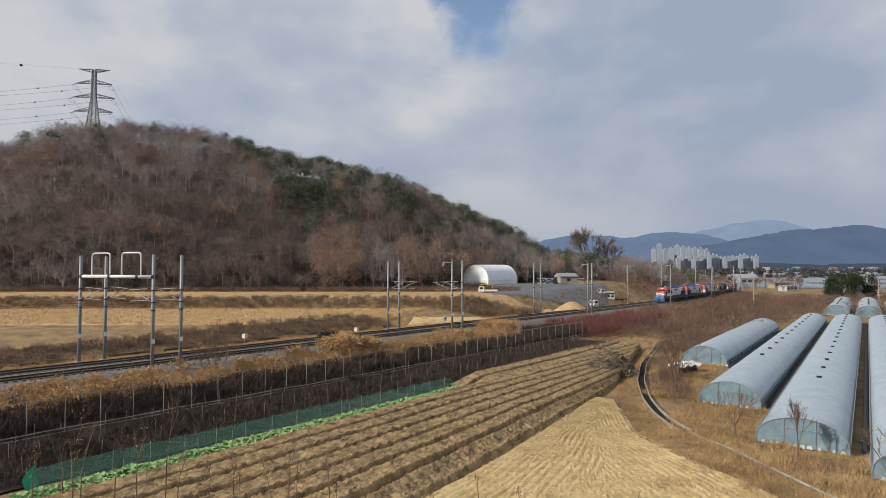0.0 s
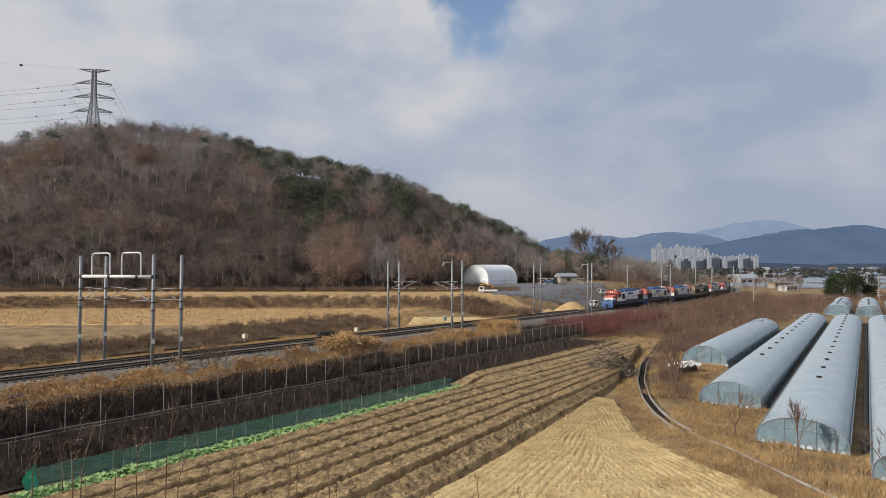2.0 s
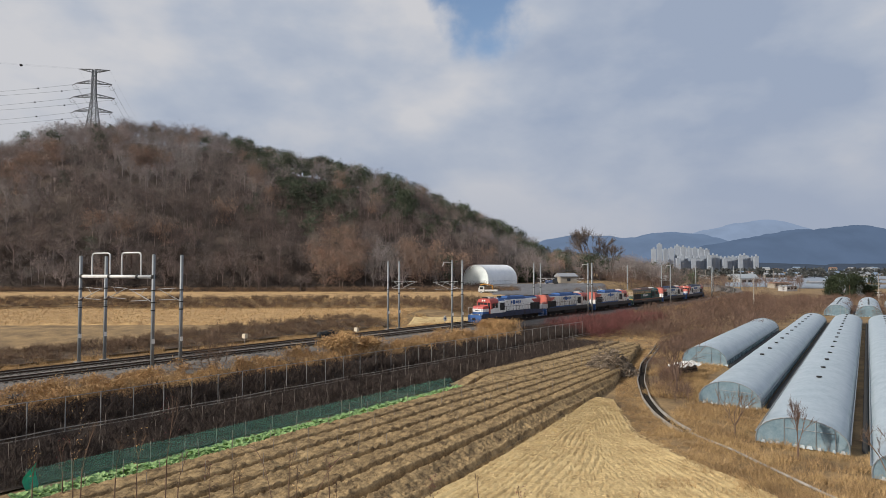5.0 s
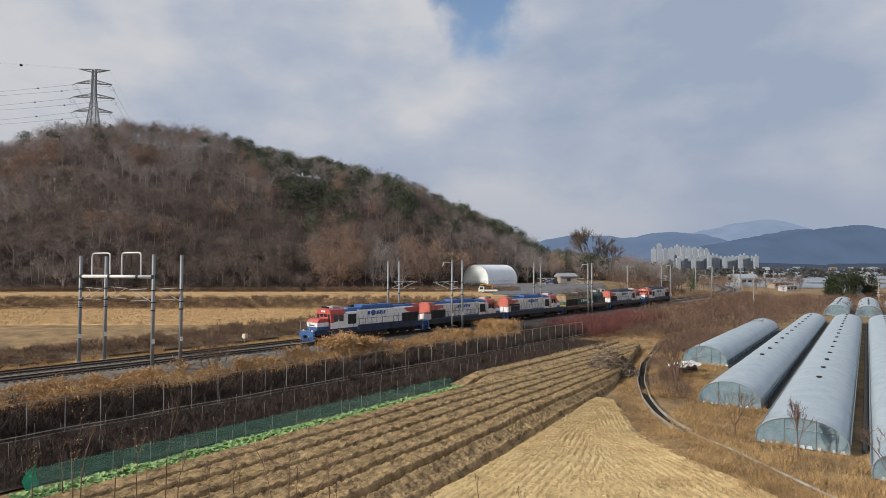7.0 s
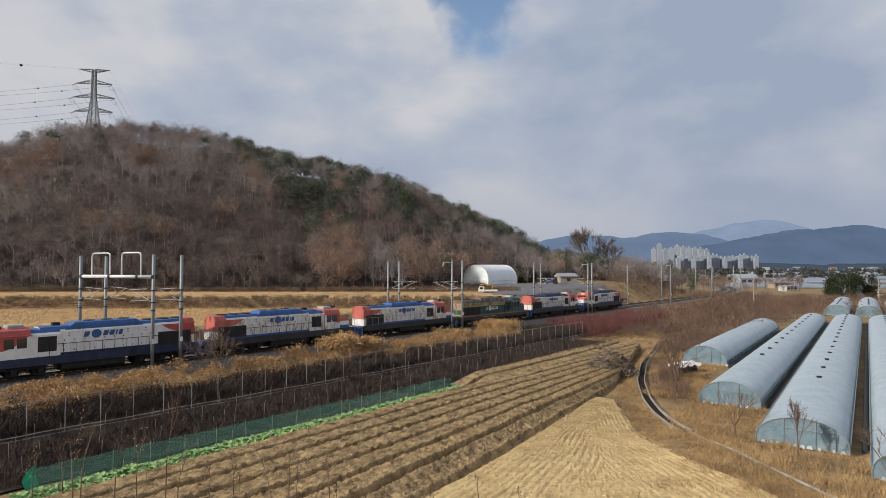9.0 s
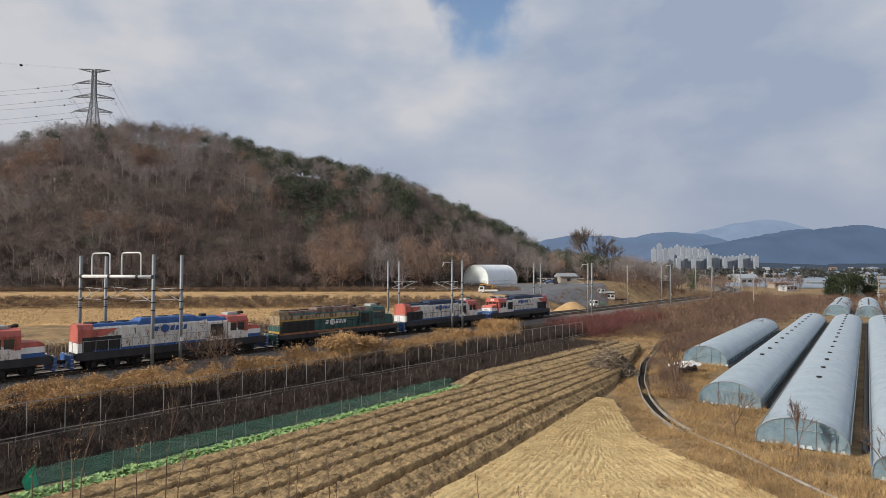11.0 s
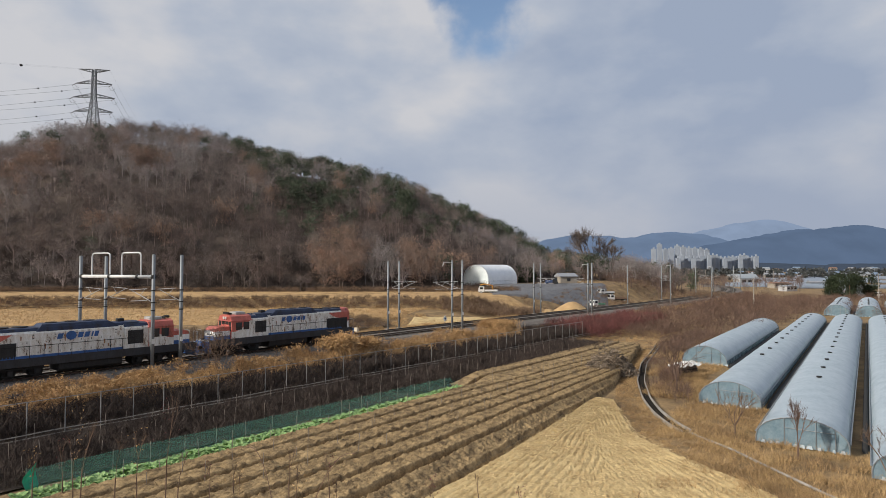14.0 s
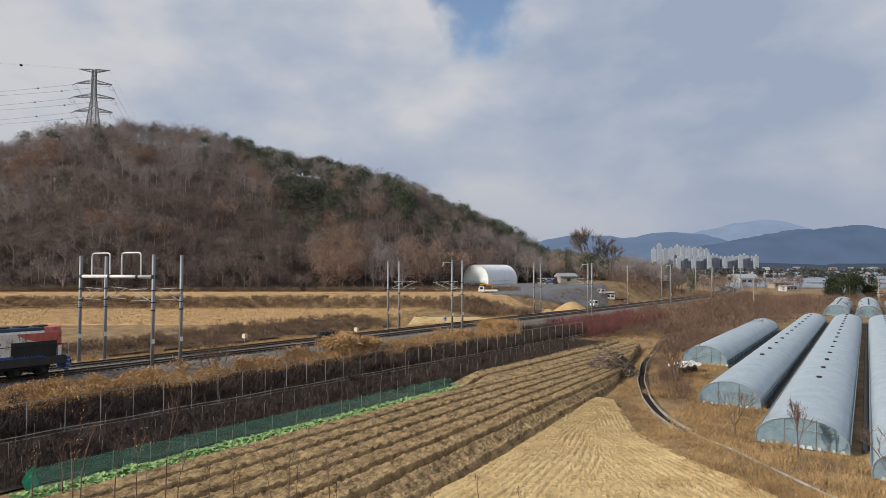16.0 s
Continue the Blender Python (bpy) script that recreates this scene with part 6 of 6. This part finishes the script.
# ---- pylon ----
def build_pylon():
    x, y = -200.6, 330.0
    z = float(hill_z(np.array([x]), np.array([y]))[0]) - 1
    H = 123.8 - z
    root = thing("transmission_tower", "grey lattice transmission tower on the hilltop", "pylon", pose(x, y, z, 0, 0, 8))
    M_LAT = mat("pylon_steel", (0.20, 0.21, 0.22), (0.14, 0.15, 0.16), 1, 0.6, 0.3, bump=0)
    half = lambda q: 5.8 - 4.7 * q / 0.74 if q < 0.74 else 1.1 - 0.3 * (q - 0.74) / 0.26
    level = lambda zz: (zz - z) / H
    lev = [0, 0.10, 0.2, 0.3, 0.4, 0.48, 0.55, 0.62, 0.68, 0.74, 0.80, 0.86, 0.92, 1.0]
    g = Geo()
    for a, b in zip(lev, lev[1:]):
        ha, hb = half(a), half(b)
        ca = [(ha, ha), (-ha, ha), (-ha, -ha), (ha, -ha)]
        cb = [(hb, hb), (-hb, hb), (-hb, -hb), (hb, -hb)]
        for i in range(4):
            j = (i + 1) % 4
            g.tube((*ca[i], a * H), (*cb[i], b * H), 0.26, None, 4, False)
            g.tube((*ca[i], a * H), (*cb[j], b * H), 0.13, None, 4, False)
            g.tube((*ca[j], a * H), (*cb[i], b * H), 0.13, None, 4, False)
            g.tube((*cb[i], b * H), (*cb[j], b * H), 0.13, None, 4, False)
    part("lattice_mast", g, M_LAT, root)
    tips = []
    for q, w in ((level(99.6), 10.2), (level(107.7), 11.2), (level(115.7), 9.7), (1.0, 8.4)):
        for k in (-1, 1):
            c, h = Geo(), half(q)
            for yy in (-h, h):
                c.tube((k * h, yy, q * H), (k * w, 0, q * H + (0.0 if q == 1.0 else -0.3)), 0.22, None, 4, False)
                c.tube((k * h, yy, q * H + (1.9 if q < 1 else -1.6)), (k * w, 0, q * H + (0.0 if q == 1 else -0.2)), 0.22, None, 4, False)
            for u in (0.3, 0.55, 0.78):
                xx = k * (h + (w - h) * u)
                c.tube((xx, 0, q * H - 0.2), (k * (h + (w - h) * (u - 0.12)), 0, q * H + (1.9 if q < 1 else -1.6) * (1 - u)), 0.13, None, 4, False)
            part("cross_arm", c, M_LAT, root)
            if q < 1:
                part("insulator_string", Geo().tube((k * w, 0, q * H - 0.3), (k * w - 1.2, -1.5, q * H - 2.0), 0.16, None, 6), M_INSUL, root)
                part("jumper_loop", Geo().path([(k * w - 1.2, -1.5, q * H - 2.0), (k * w - 0.5, -0.6, q * H - 3.6), (k * w + 0.5, 0.8, q * H - 3.4), (k * w + 1, 1.4, q * H - 1.9)], 0.06, 4), M_LAT, root)
            tips.append((k * w, q))
    m = pose(x, y, z, 0, 0, 8)
    M_COND = mat("conductor", (0.20, 0.22, 0.25), (0.16, 0.18, 0.2), 1, 0.5, 0.2, bump=0)
    for w, q in tips:
        top = q == 1.0
        a = m @ Vector((w, -1 if not top else 0, q * H - (1.2 if not top else 0.1)))
        runs = [(a + Vector((-340, -60, 24 if top else 4)), 5 if top else 17, True), (a + Vector((-95, 340, -20)), 14, False)]
        for e, sag, marked in runs:
            at = lambda t: a + (e - a) * t + Vector((0, 0, -sag * 4 * t * (1 - t)))
            pts = [tuple(at(t)) for t in np.linspace(0, 1, 22)]
            wire = new("power_line", Geo().path(pts, 0.03 if top else 0.10, 3).mesh("power_line", M_COND))
            tagged(wire, "sagging high-voltage conductor strung from the tower" if not top else "thin earth wire strung from the top of the tower", "power line", "power lines")
            if marked and (w < 0 or not top):
                p = at(0.086 if top else 0.055 + 0.02 * (w > 0))
                r = 0.75 if top else 0.42
                ball = Geo()
                for i in range(6):
                    z0, z1 = -r * math.cos(i * math.pi / 6), -r * math.cos((i + 1) * math.pi / 6)
                    ball.tube((p.x, p.y, p.z + z0), (p.x, p.y, p.z + z1), math.sqrt(max(0.0, r * r - z0 * z0)) + 0.01, math.sqrt(max(0.0, r * r - z1 * z1)) + 0.01, 10, i in (0, 5))
                part("marker_ball", ball, M_DARK, wire, "dark marker ball")


build_pylon()


# ---- plain, town and mountains ----
def utility_pole(x, y, h, label="grey concrete utility pole"):
    root = thing("utility_pole", label, "utility pole", pose(x, y, gz(x, y)), "utility poles")
    part("pole", Geo().tube((0, 0, -0.3), (0, 0, h), 0.18, 0.12, 8), M_CONCRETE, root)
    part("cross_arm", Geo().box(-0.9, 0.9, -0.06, 0.06, h - 0.6, h - 0.48), M_POLE, root)
    for xx in (-0.8, 0.0, 0.8):
        part("insulator", Geo().tube((xx, 0, h - 0.48), (xx, 0, h - 0.25), 0.05, 0.04, 6), M_INSUL, root)


for x, y, h in ((85, 159, 8.5), (150, 200, 9.5), (120, 300, 9), (96, 250, 9), (165, 330, 10), (205, 360, 10), (190, 420, 10)):
    utility_pole(x, y, h)


def pine_tree(x, y, h, seed, label):
    rng = np.random.default_rng(seed)
    root = thing("pine_tree", label, "tree", pose(x, y, gz(x, y)), "evergreens by the yard")
    part("trunk", Geo().tube((0, 0, -0.2), (0.1, 0, h * 0.9), 0.22, 0.05, 7), M_STEM, root)
    V, F = leaf_cloud(rng, h, 4200, 0.38, 0.29, 0.10, 26, 0.9)
    me = bpy.data.meshes.new("crown")
    raw_mesh(me, V, F)
    me.materials.append(mat("evergreen_needles", (0.05, 0.066, 0.032), (0.022, 0.03, 0.017), 0.8, 0.85, bump=0, island=0.4))
    c = new("crown", me)
    c.parent = root


for i, (x, y, h) in enumerate(((143, 214, 7.5), (147, 210, 9.0), (152, 214, 9.0), (157, 214, 8.0), (149, 220, 9))):
    pine_tree(x, y, h, 60 + i, "dark evergreen tree beside the far greenhouses")
for i, (x, y, h) in enumerate(((29, 216, 6.0), (33, 218, 5.5))):
    pine_tree(x, y, h, 70 + i, "dark evergreen behind the white greenhouse")


def house(name, x, y, w, d, h, roof_h, wall, roof, turn, label, windows=3):
    root = thing(name, label, "house", pose(x, y, gz(x, y), 0, 0, turn), "houses on the plain")
    part("wall", Geo().box(-w / 2, w / 2, -d / 2, d / 2, -0.3, h), wall, root)
    e = 0.35
    part("roof", Geo().prism([(-d / 2 - e, h), (d / 2 + e, h), (d / 2 + e, h + 0.15), (0, h + roof_h), (-d / 2 - e, h + 0.15)], "x", -w / 2 - e, w / 2 + e), roof, root)
    for i in range(windows):
        xx = -w / 2 + w * (i + 0.5) / windows
        part("window", Geo().box(xx - w * 0.1, xx + w * 0.1, -d / 2 - 0.04, -d / 2 + 0.02, h * 0.4, h * 0.78), M_GLASS, root)
    return root


M_WALLS = [mat("render_white", (0.46, 0.46, 0.46), (0.36, 0.36, 0.36), 0.4, 0.8), mat("render_grey", (0.26, 0.28, 0.31), (0.2, 0.22, 0.24), 0.4, 0.8), mat("render_cream", (0.34, 0.30, 0.25), (0.26, 0.23, 0.19), 0.4, 0.8)]
M_ROOFS = [mat("roof_grey", (0.30, 0.31, 0.33), (0.22, 0.23, 0.25), 0.5, 0.6), mat("roof_white", (0.34, 0.37, 0.40), (0.27, 0.30, 0.33), 0.5, 0.5), mat("roof_blue", (0.20, 0.28, 0.38), (0.15, 0.2, 0.28), 0.5, 0.6), mat("roof_brown", (0.28, 0.17, 0.12), (0.2, 0.12, 0.09), 0.5, 0.7)]
house("farm_shed", 166, 238, 9, 14, 4.2, 1.4, M_WALLS[1], M_ROOFS[1], 55, "grey metal farm shed with pale roof")
house("farmhouse", 206, 395, 14, 8, 4.5, 3.0, M_WALLS[0], M_ROOFS[1], 12, "white farmhouse with pale curved roof")
house("farm_shed", 192, 332, 10, 6, 2.8, 0.8, M_WALLS[2], M_ROOFS[3], 8, "long low shed with brown roof")
house("farm_shed", 172, 290, 7, 5, 2.4, 0.5, M_WALLS[0], M_ROOFS[1], 20, "white tarpaulin shed at the orchard end")
house("farm_shed", 228, 352, 12, 6, 2.8, 0.9, M_WALLS[1], M_ROOFS[0], -5, "grey shed on the plain")
house("farmhouse", 43, 203, 6, 5, 2.6, 1.2, M_WALLS[2], M_ROOFS[0], 10, "small hut with dark roof beside the beds", 1)


def build_town():
    rng = random.Random(4)
    for i in range(70):
        y = rng.uniform(620, 1300)
        x = y * rng.uniform(0.50, 0.86)
        k = 1 + (y > 900) * rng.uniform(0, 1.6)
        house("town_house", x, y, rng.uniform(8, 17), rng.uniform(7, 11), rng.uniform(3, 5.5) * k, rng.uniform(0.8, 3), rng.choice(M_WALLS), rng.choice(M_ROOFS), rng.uniform(-25, 25), "distant low town house across the plain", 3)
    # long film houses far out on the plain
    for i in range(22):
        y = 330 + 23 * i
        x = y * rng.uniform(0.56, 0.80)
        w = rng.uniform(35, 80)
        out = arch_outline(6.0, 2.2, 0.5, 8)
        g = Geo().prism(out, "x", -w / 2, w / 2)
        thing("far_greenhouse", "distant white film greenhouse on the plain", "greenhouse", pose(x, y, gz(x, y), 0, 0, rng.uniform(-14, 4)), "far greenhouses", g, mat("old_film", (0.25, 0.29, 0.34), (0.19, 0.22, 0.27), 0.2, 0.5, bump=0))
    wr = np.random.default_rng(8)
    lc = [leaf_cloud(wr, 9, 90, 1.8, 0.4, 0.1, 8, 0.9) for _ in range(3)]
    bt = [bare_tree(wr, 9, 8, 90, 0.4, 0.16) for _ in range(3)]
    pl, tl, pb, tb = [], [], [], []
    for i in range(420):
        y = wr.uniform(560, 1150)
        x = y * wr.uniform(0.30, 0.88)
        pl.append((x, y, FIELD, wr.uniform(0, 6), wr.uniform(0.6, 1.4), wr.integers(0, 3)))
        g = wr.uniform(0.7, 1.2)
        # foliage tint greyed and lifted to carry the haze over the plain
        tl.append((0.085 * g, 0.092 * g, 0.09 * g))
    for i in range(520):
        y = wr.uniform(255, 560)
        x = y * wr.uniform(0.27, 0.62)
        pb.append((x, y, gz(x, y), wr.uniform(0, 6), wr.uniform(0.35, 0.8), wr.integers(0, 3)))
        g = wr.uniform(0.8, 1.2)
        tb.append((0.62 * g, 0.49 * g, 0.43 * g))
    for i in range(170):
        y = wr.uniform(200, 300)
        x = y * wr.uniform(0.24, 0.40)
        s, n = by_line([x], [y])
        if -12 < n[0] < 8:
            continue
        pb.append((x, y, gz(x, y), wr.uniform(0, 6), wr.uniform(0.35, 0.75), wr.integers(0, 3)))
        tb.append((0.62, 0.48, 0.42))
    scatter("plain_trees", lc, pl, M_LEAF, "dark distant trees across the plain", "woods", tl)
    scatter("plain_brush", bt, pb, M_TREE, "brown leafless brush on the plain", "brush", tb)


build_town()


def build_apartments():
    # distance haze is mixed into both colours: bluish, windows close to the wall
    M_APT = mat("hazed_apartment_wall", (0.295, 0.33, 0.385), (0.265, 0.30, 0.35), 0.05, 0.8, bump=0)
    M_BAND = mat("hazed_apartment_glass", (0.265, 0.30, 0.355), (0.24, 0.275, 0.33), 0.1, 0.7, bump=0)

    def tower(w, d, floors):
        root = thing("apartment_tower", "pale concrete apartment tower block in the distance", "apartment block", None, "apartment towers")
        h = floors * 2.9
        part("wall", Geo().box(-w / 2, w / 2, -d / 2, d / 2, -3, h, 0.4), M_APT, root)
        for k in range(4):
            x = -w / 2 + w * (k + 0.5) / 4
            g = Geo()
            for f in range(floors):
                g.box(x - w * 0.085, x + w * 0.085, -d / 2 - 0.25, -d / 2 + 0.1, f * 2.9 + 1.0, f * 2.9 + 2.5)
            tagged(part("window_column", g, M_BAND, root), kind="stuff")
        part("roof_house", Geo().box(-w * 0.16, w * 0.16, -d * 0.3, d * 0.3, h, h + 5, 0.3), M_APT, root)
        part("parapet", Geo().box(-w / 2 - 0.2, w / 2 + 0.2, -d / 2 - 0.2, d / 2 + 0.2, h, h + 1.0), M_APT, root)
        return root

    tall, low = tower(13, 11, 25), tower(9, 11, 15)
    rng = random.Random(2)
    spots = [(0.3634 + i * 0.01013, 25, 1490 + 23 * (i * 7 % 5)) for i in range(10)]
    lows = [(0.4053 + i * 0.00672, 15, 1330 + 16 * (i * 5 % 4)) for i in range(21)]
    first = {25: True, 15: True}
    for bearing, fl, y in spots + lows:
        x = bearing * y
        m = pose(x, y, -2.0 + (0 if fl == 15 else 4) - rng.uniform(0, 9 if fl == 15 else 16), 0, 0, rng.choice((-18, -14, -10))) 
        base = low if fl == 15 else tall
        key = 15 if fl == 15 else 25
        if first[key]:
            base.matrix_basis, first[key] = m, False
        else:
            copy_thing(base, m)


build_apartments()


def build_mountains():
    def ridge(name, y, prof, col, glow, label, rough_amp):
        m = bpy.data.materials.new(name)
        m.use_nodes = True
        nt = m.node_tree
        bs = nt.nodes["Principled BSDF"]
        bs.inputs["Roughness"].default_value = 1.0
        bs.inputs["Specular IOR Level"].default_value = 0.0
        n = nt.nodes.new("ShaderNodeTexNoise")
        n.inputs["Scale"].default_value, n.inputs["Detail"].default_value = 0.006, 8
        co = nt.nodes.new("ShaderNodeTexCoord")
        nt.links.new(co.outputs["Object"], n.inputs["Vector"])
        # distance haze is painted in: each ridge glows in its own blue
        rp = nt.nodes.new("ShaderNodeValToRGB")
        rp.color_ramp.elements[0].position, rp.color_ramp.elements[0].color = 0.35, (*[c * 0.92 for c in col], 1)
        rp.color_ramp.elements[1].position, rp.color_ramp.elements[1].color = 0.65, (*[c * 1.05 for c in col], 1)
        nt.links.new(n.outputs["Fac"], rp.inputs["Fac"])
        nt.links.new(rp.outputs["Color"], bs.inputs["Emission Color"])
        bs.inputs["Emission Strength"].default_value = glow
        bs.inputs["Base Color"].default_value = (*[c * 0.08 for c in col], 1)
        X = np.linspace(prof[0][0], prof[-1][0], 220)
        top = np.interp(X, [p[0] for p in prof], [p[1] for p in prof])
        for _ in range(3):
            top[1:-1] = (top[:-2] + 2 * top[1:-1] + top[2:]) / 4
        jag = np.array([noise.fractal(Vector((x * 0.05, y * 0.01, 0.5)), 1.0, 2.0, 5) for x in X])
        top = top - jag * rough_amp
        V = []
        for u in np.linspace(0, 1, 12):
            yy = y + u * 500
            for x, t in zip(X, top):
                h = (476 - t) / 1026.3 * (y + 500) + 11
                V.append(((x - 784) / 1026.3 * (y + 500), yy, -2 + h * math.sin(u * math.pi / 2) * (1 + 0.06 * noise.noise(Vector((x * 0.03, u * 3, y)))  * (1 - u))))
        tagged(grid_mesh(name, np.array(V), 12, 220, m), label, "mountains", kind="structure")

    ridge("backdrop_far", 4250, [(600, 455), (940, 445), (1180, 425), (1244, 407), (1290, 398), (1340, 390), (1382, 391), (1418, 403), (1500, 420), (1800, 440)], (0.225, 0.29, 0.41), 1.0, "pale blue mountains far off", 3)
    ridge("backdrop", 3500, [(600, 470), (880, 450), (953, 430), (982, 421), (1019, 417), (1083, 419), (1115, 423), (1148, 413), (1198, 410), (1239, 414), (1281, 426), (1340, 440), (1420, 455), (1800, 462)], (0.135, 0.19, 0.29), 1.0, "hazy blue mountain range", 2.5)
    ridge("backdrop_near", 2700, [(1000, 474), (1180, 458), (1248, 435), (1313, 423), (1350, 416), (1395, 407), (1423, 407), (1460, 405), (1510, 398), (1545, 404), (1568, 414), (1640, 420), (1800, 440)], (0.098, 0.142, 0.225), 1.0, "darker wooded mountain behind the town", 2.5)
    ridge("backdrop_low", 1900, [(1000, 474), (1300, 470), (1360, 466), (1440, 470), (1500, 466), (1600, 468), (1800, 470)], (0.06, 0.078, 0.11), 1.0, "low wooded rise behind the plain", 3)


build_mountains()


def motions():
    ts = [i * 0.25 for i in range(65)]
    for ob, wheels, fwd, off in TRAIN:
        rows = []
        for t in ts:
            s = front_s(t) + off
            a0, b0 = along(s - 6.1), along(s + 6.1)
            x, y = (float(a0[0]) + float(b0[0])) / 2, (float(a0[1]) + float(b0[1])) / 2
            a = math.degrees(math.atan2(a0[1] - b0[1], a0[0] - b0[0])) + (0 if fwd > 0 else 180)
            rows.append((t, pose(x, y, float(rail_z(s)), 0, 0, a)))
        walk(ob, rows)
        first = front_s(0.0)
        for w in wheels:
            base = w.location.copy()
            turn = []
            for i in range(481):
                t = i / FPS
                q = fwd * (first - front_s(t)) / 0.51
                turn.append((t, pose(*base, 0, math.degrees(q), 0)))
            walk(w, turn)


motions()
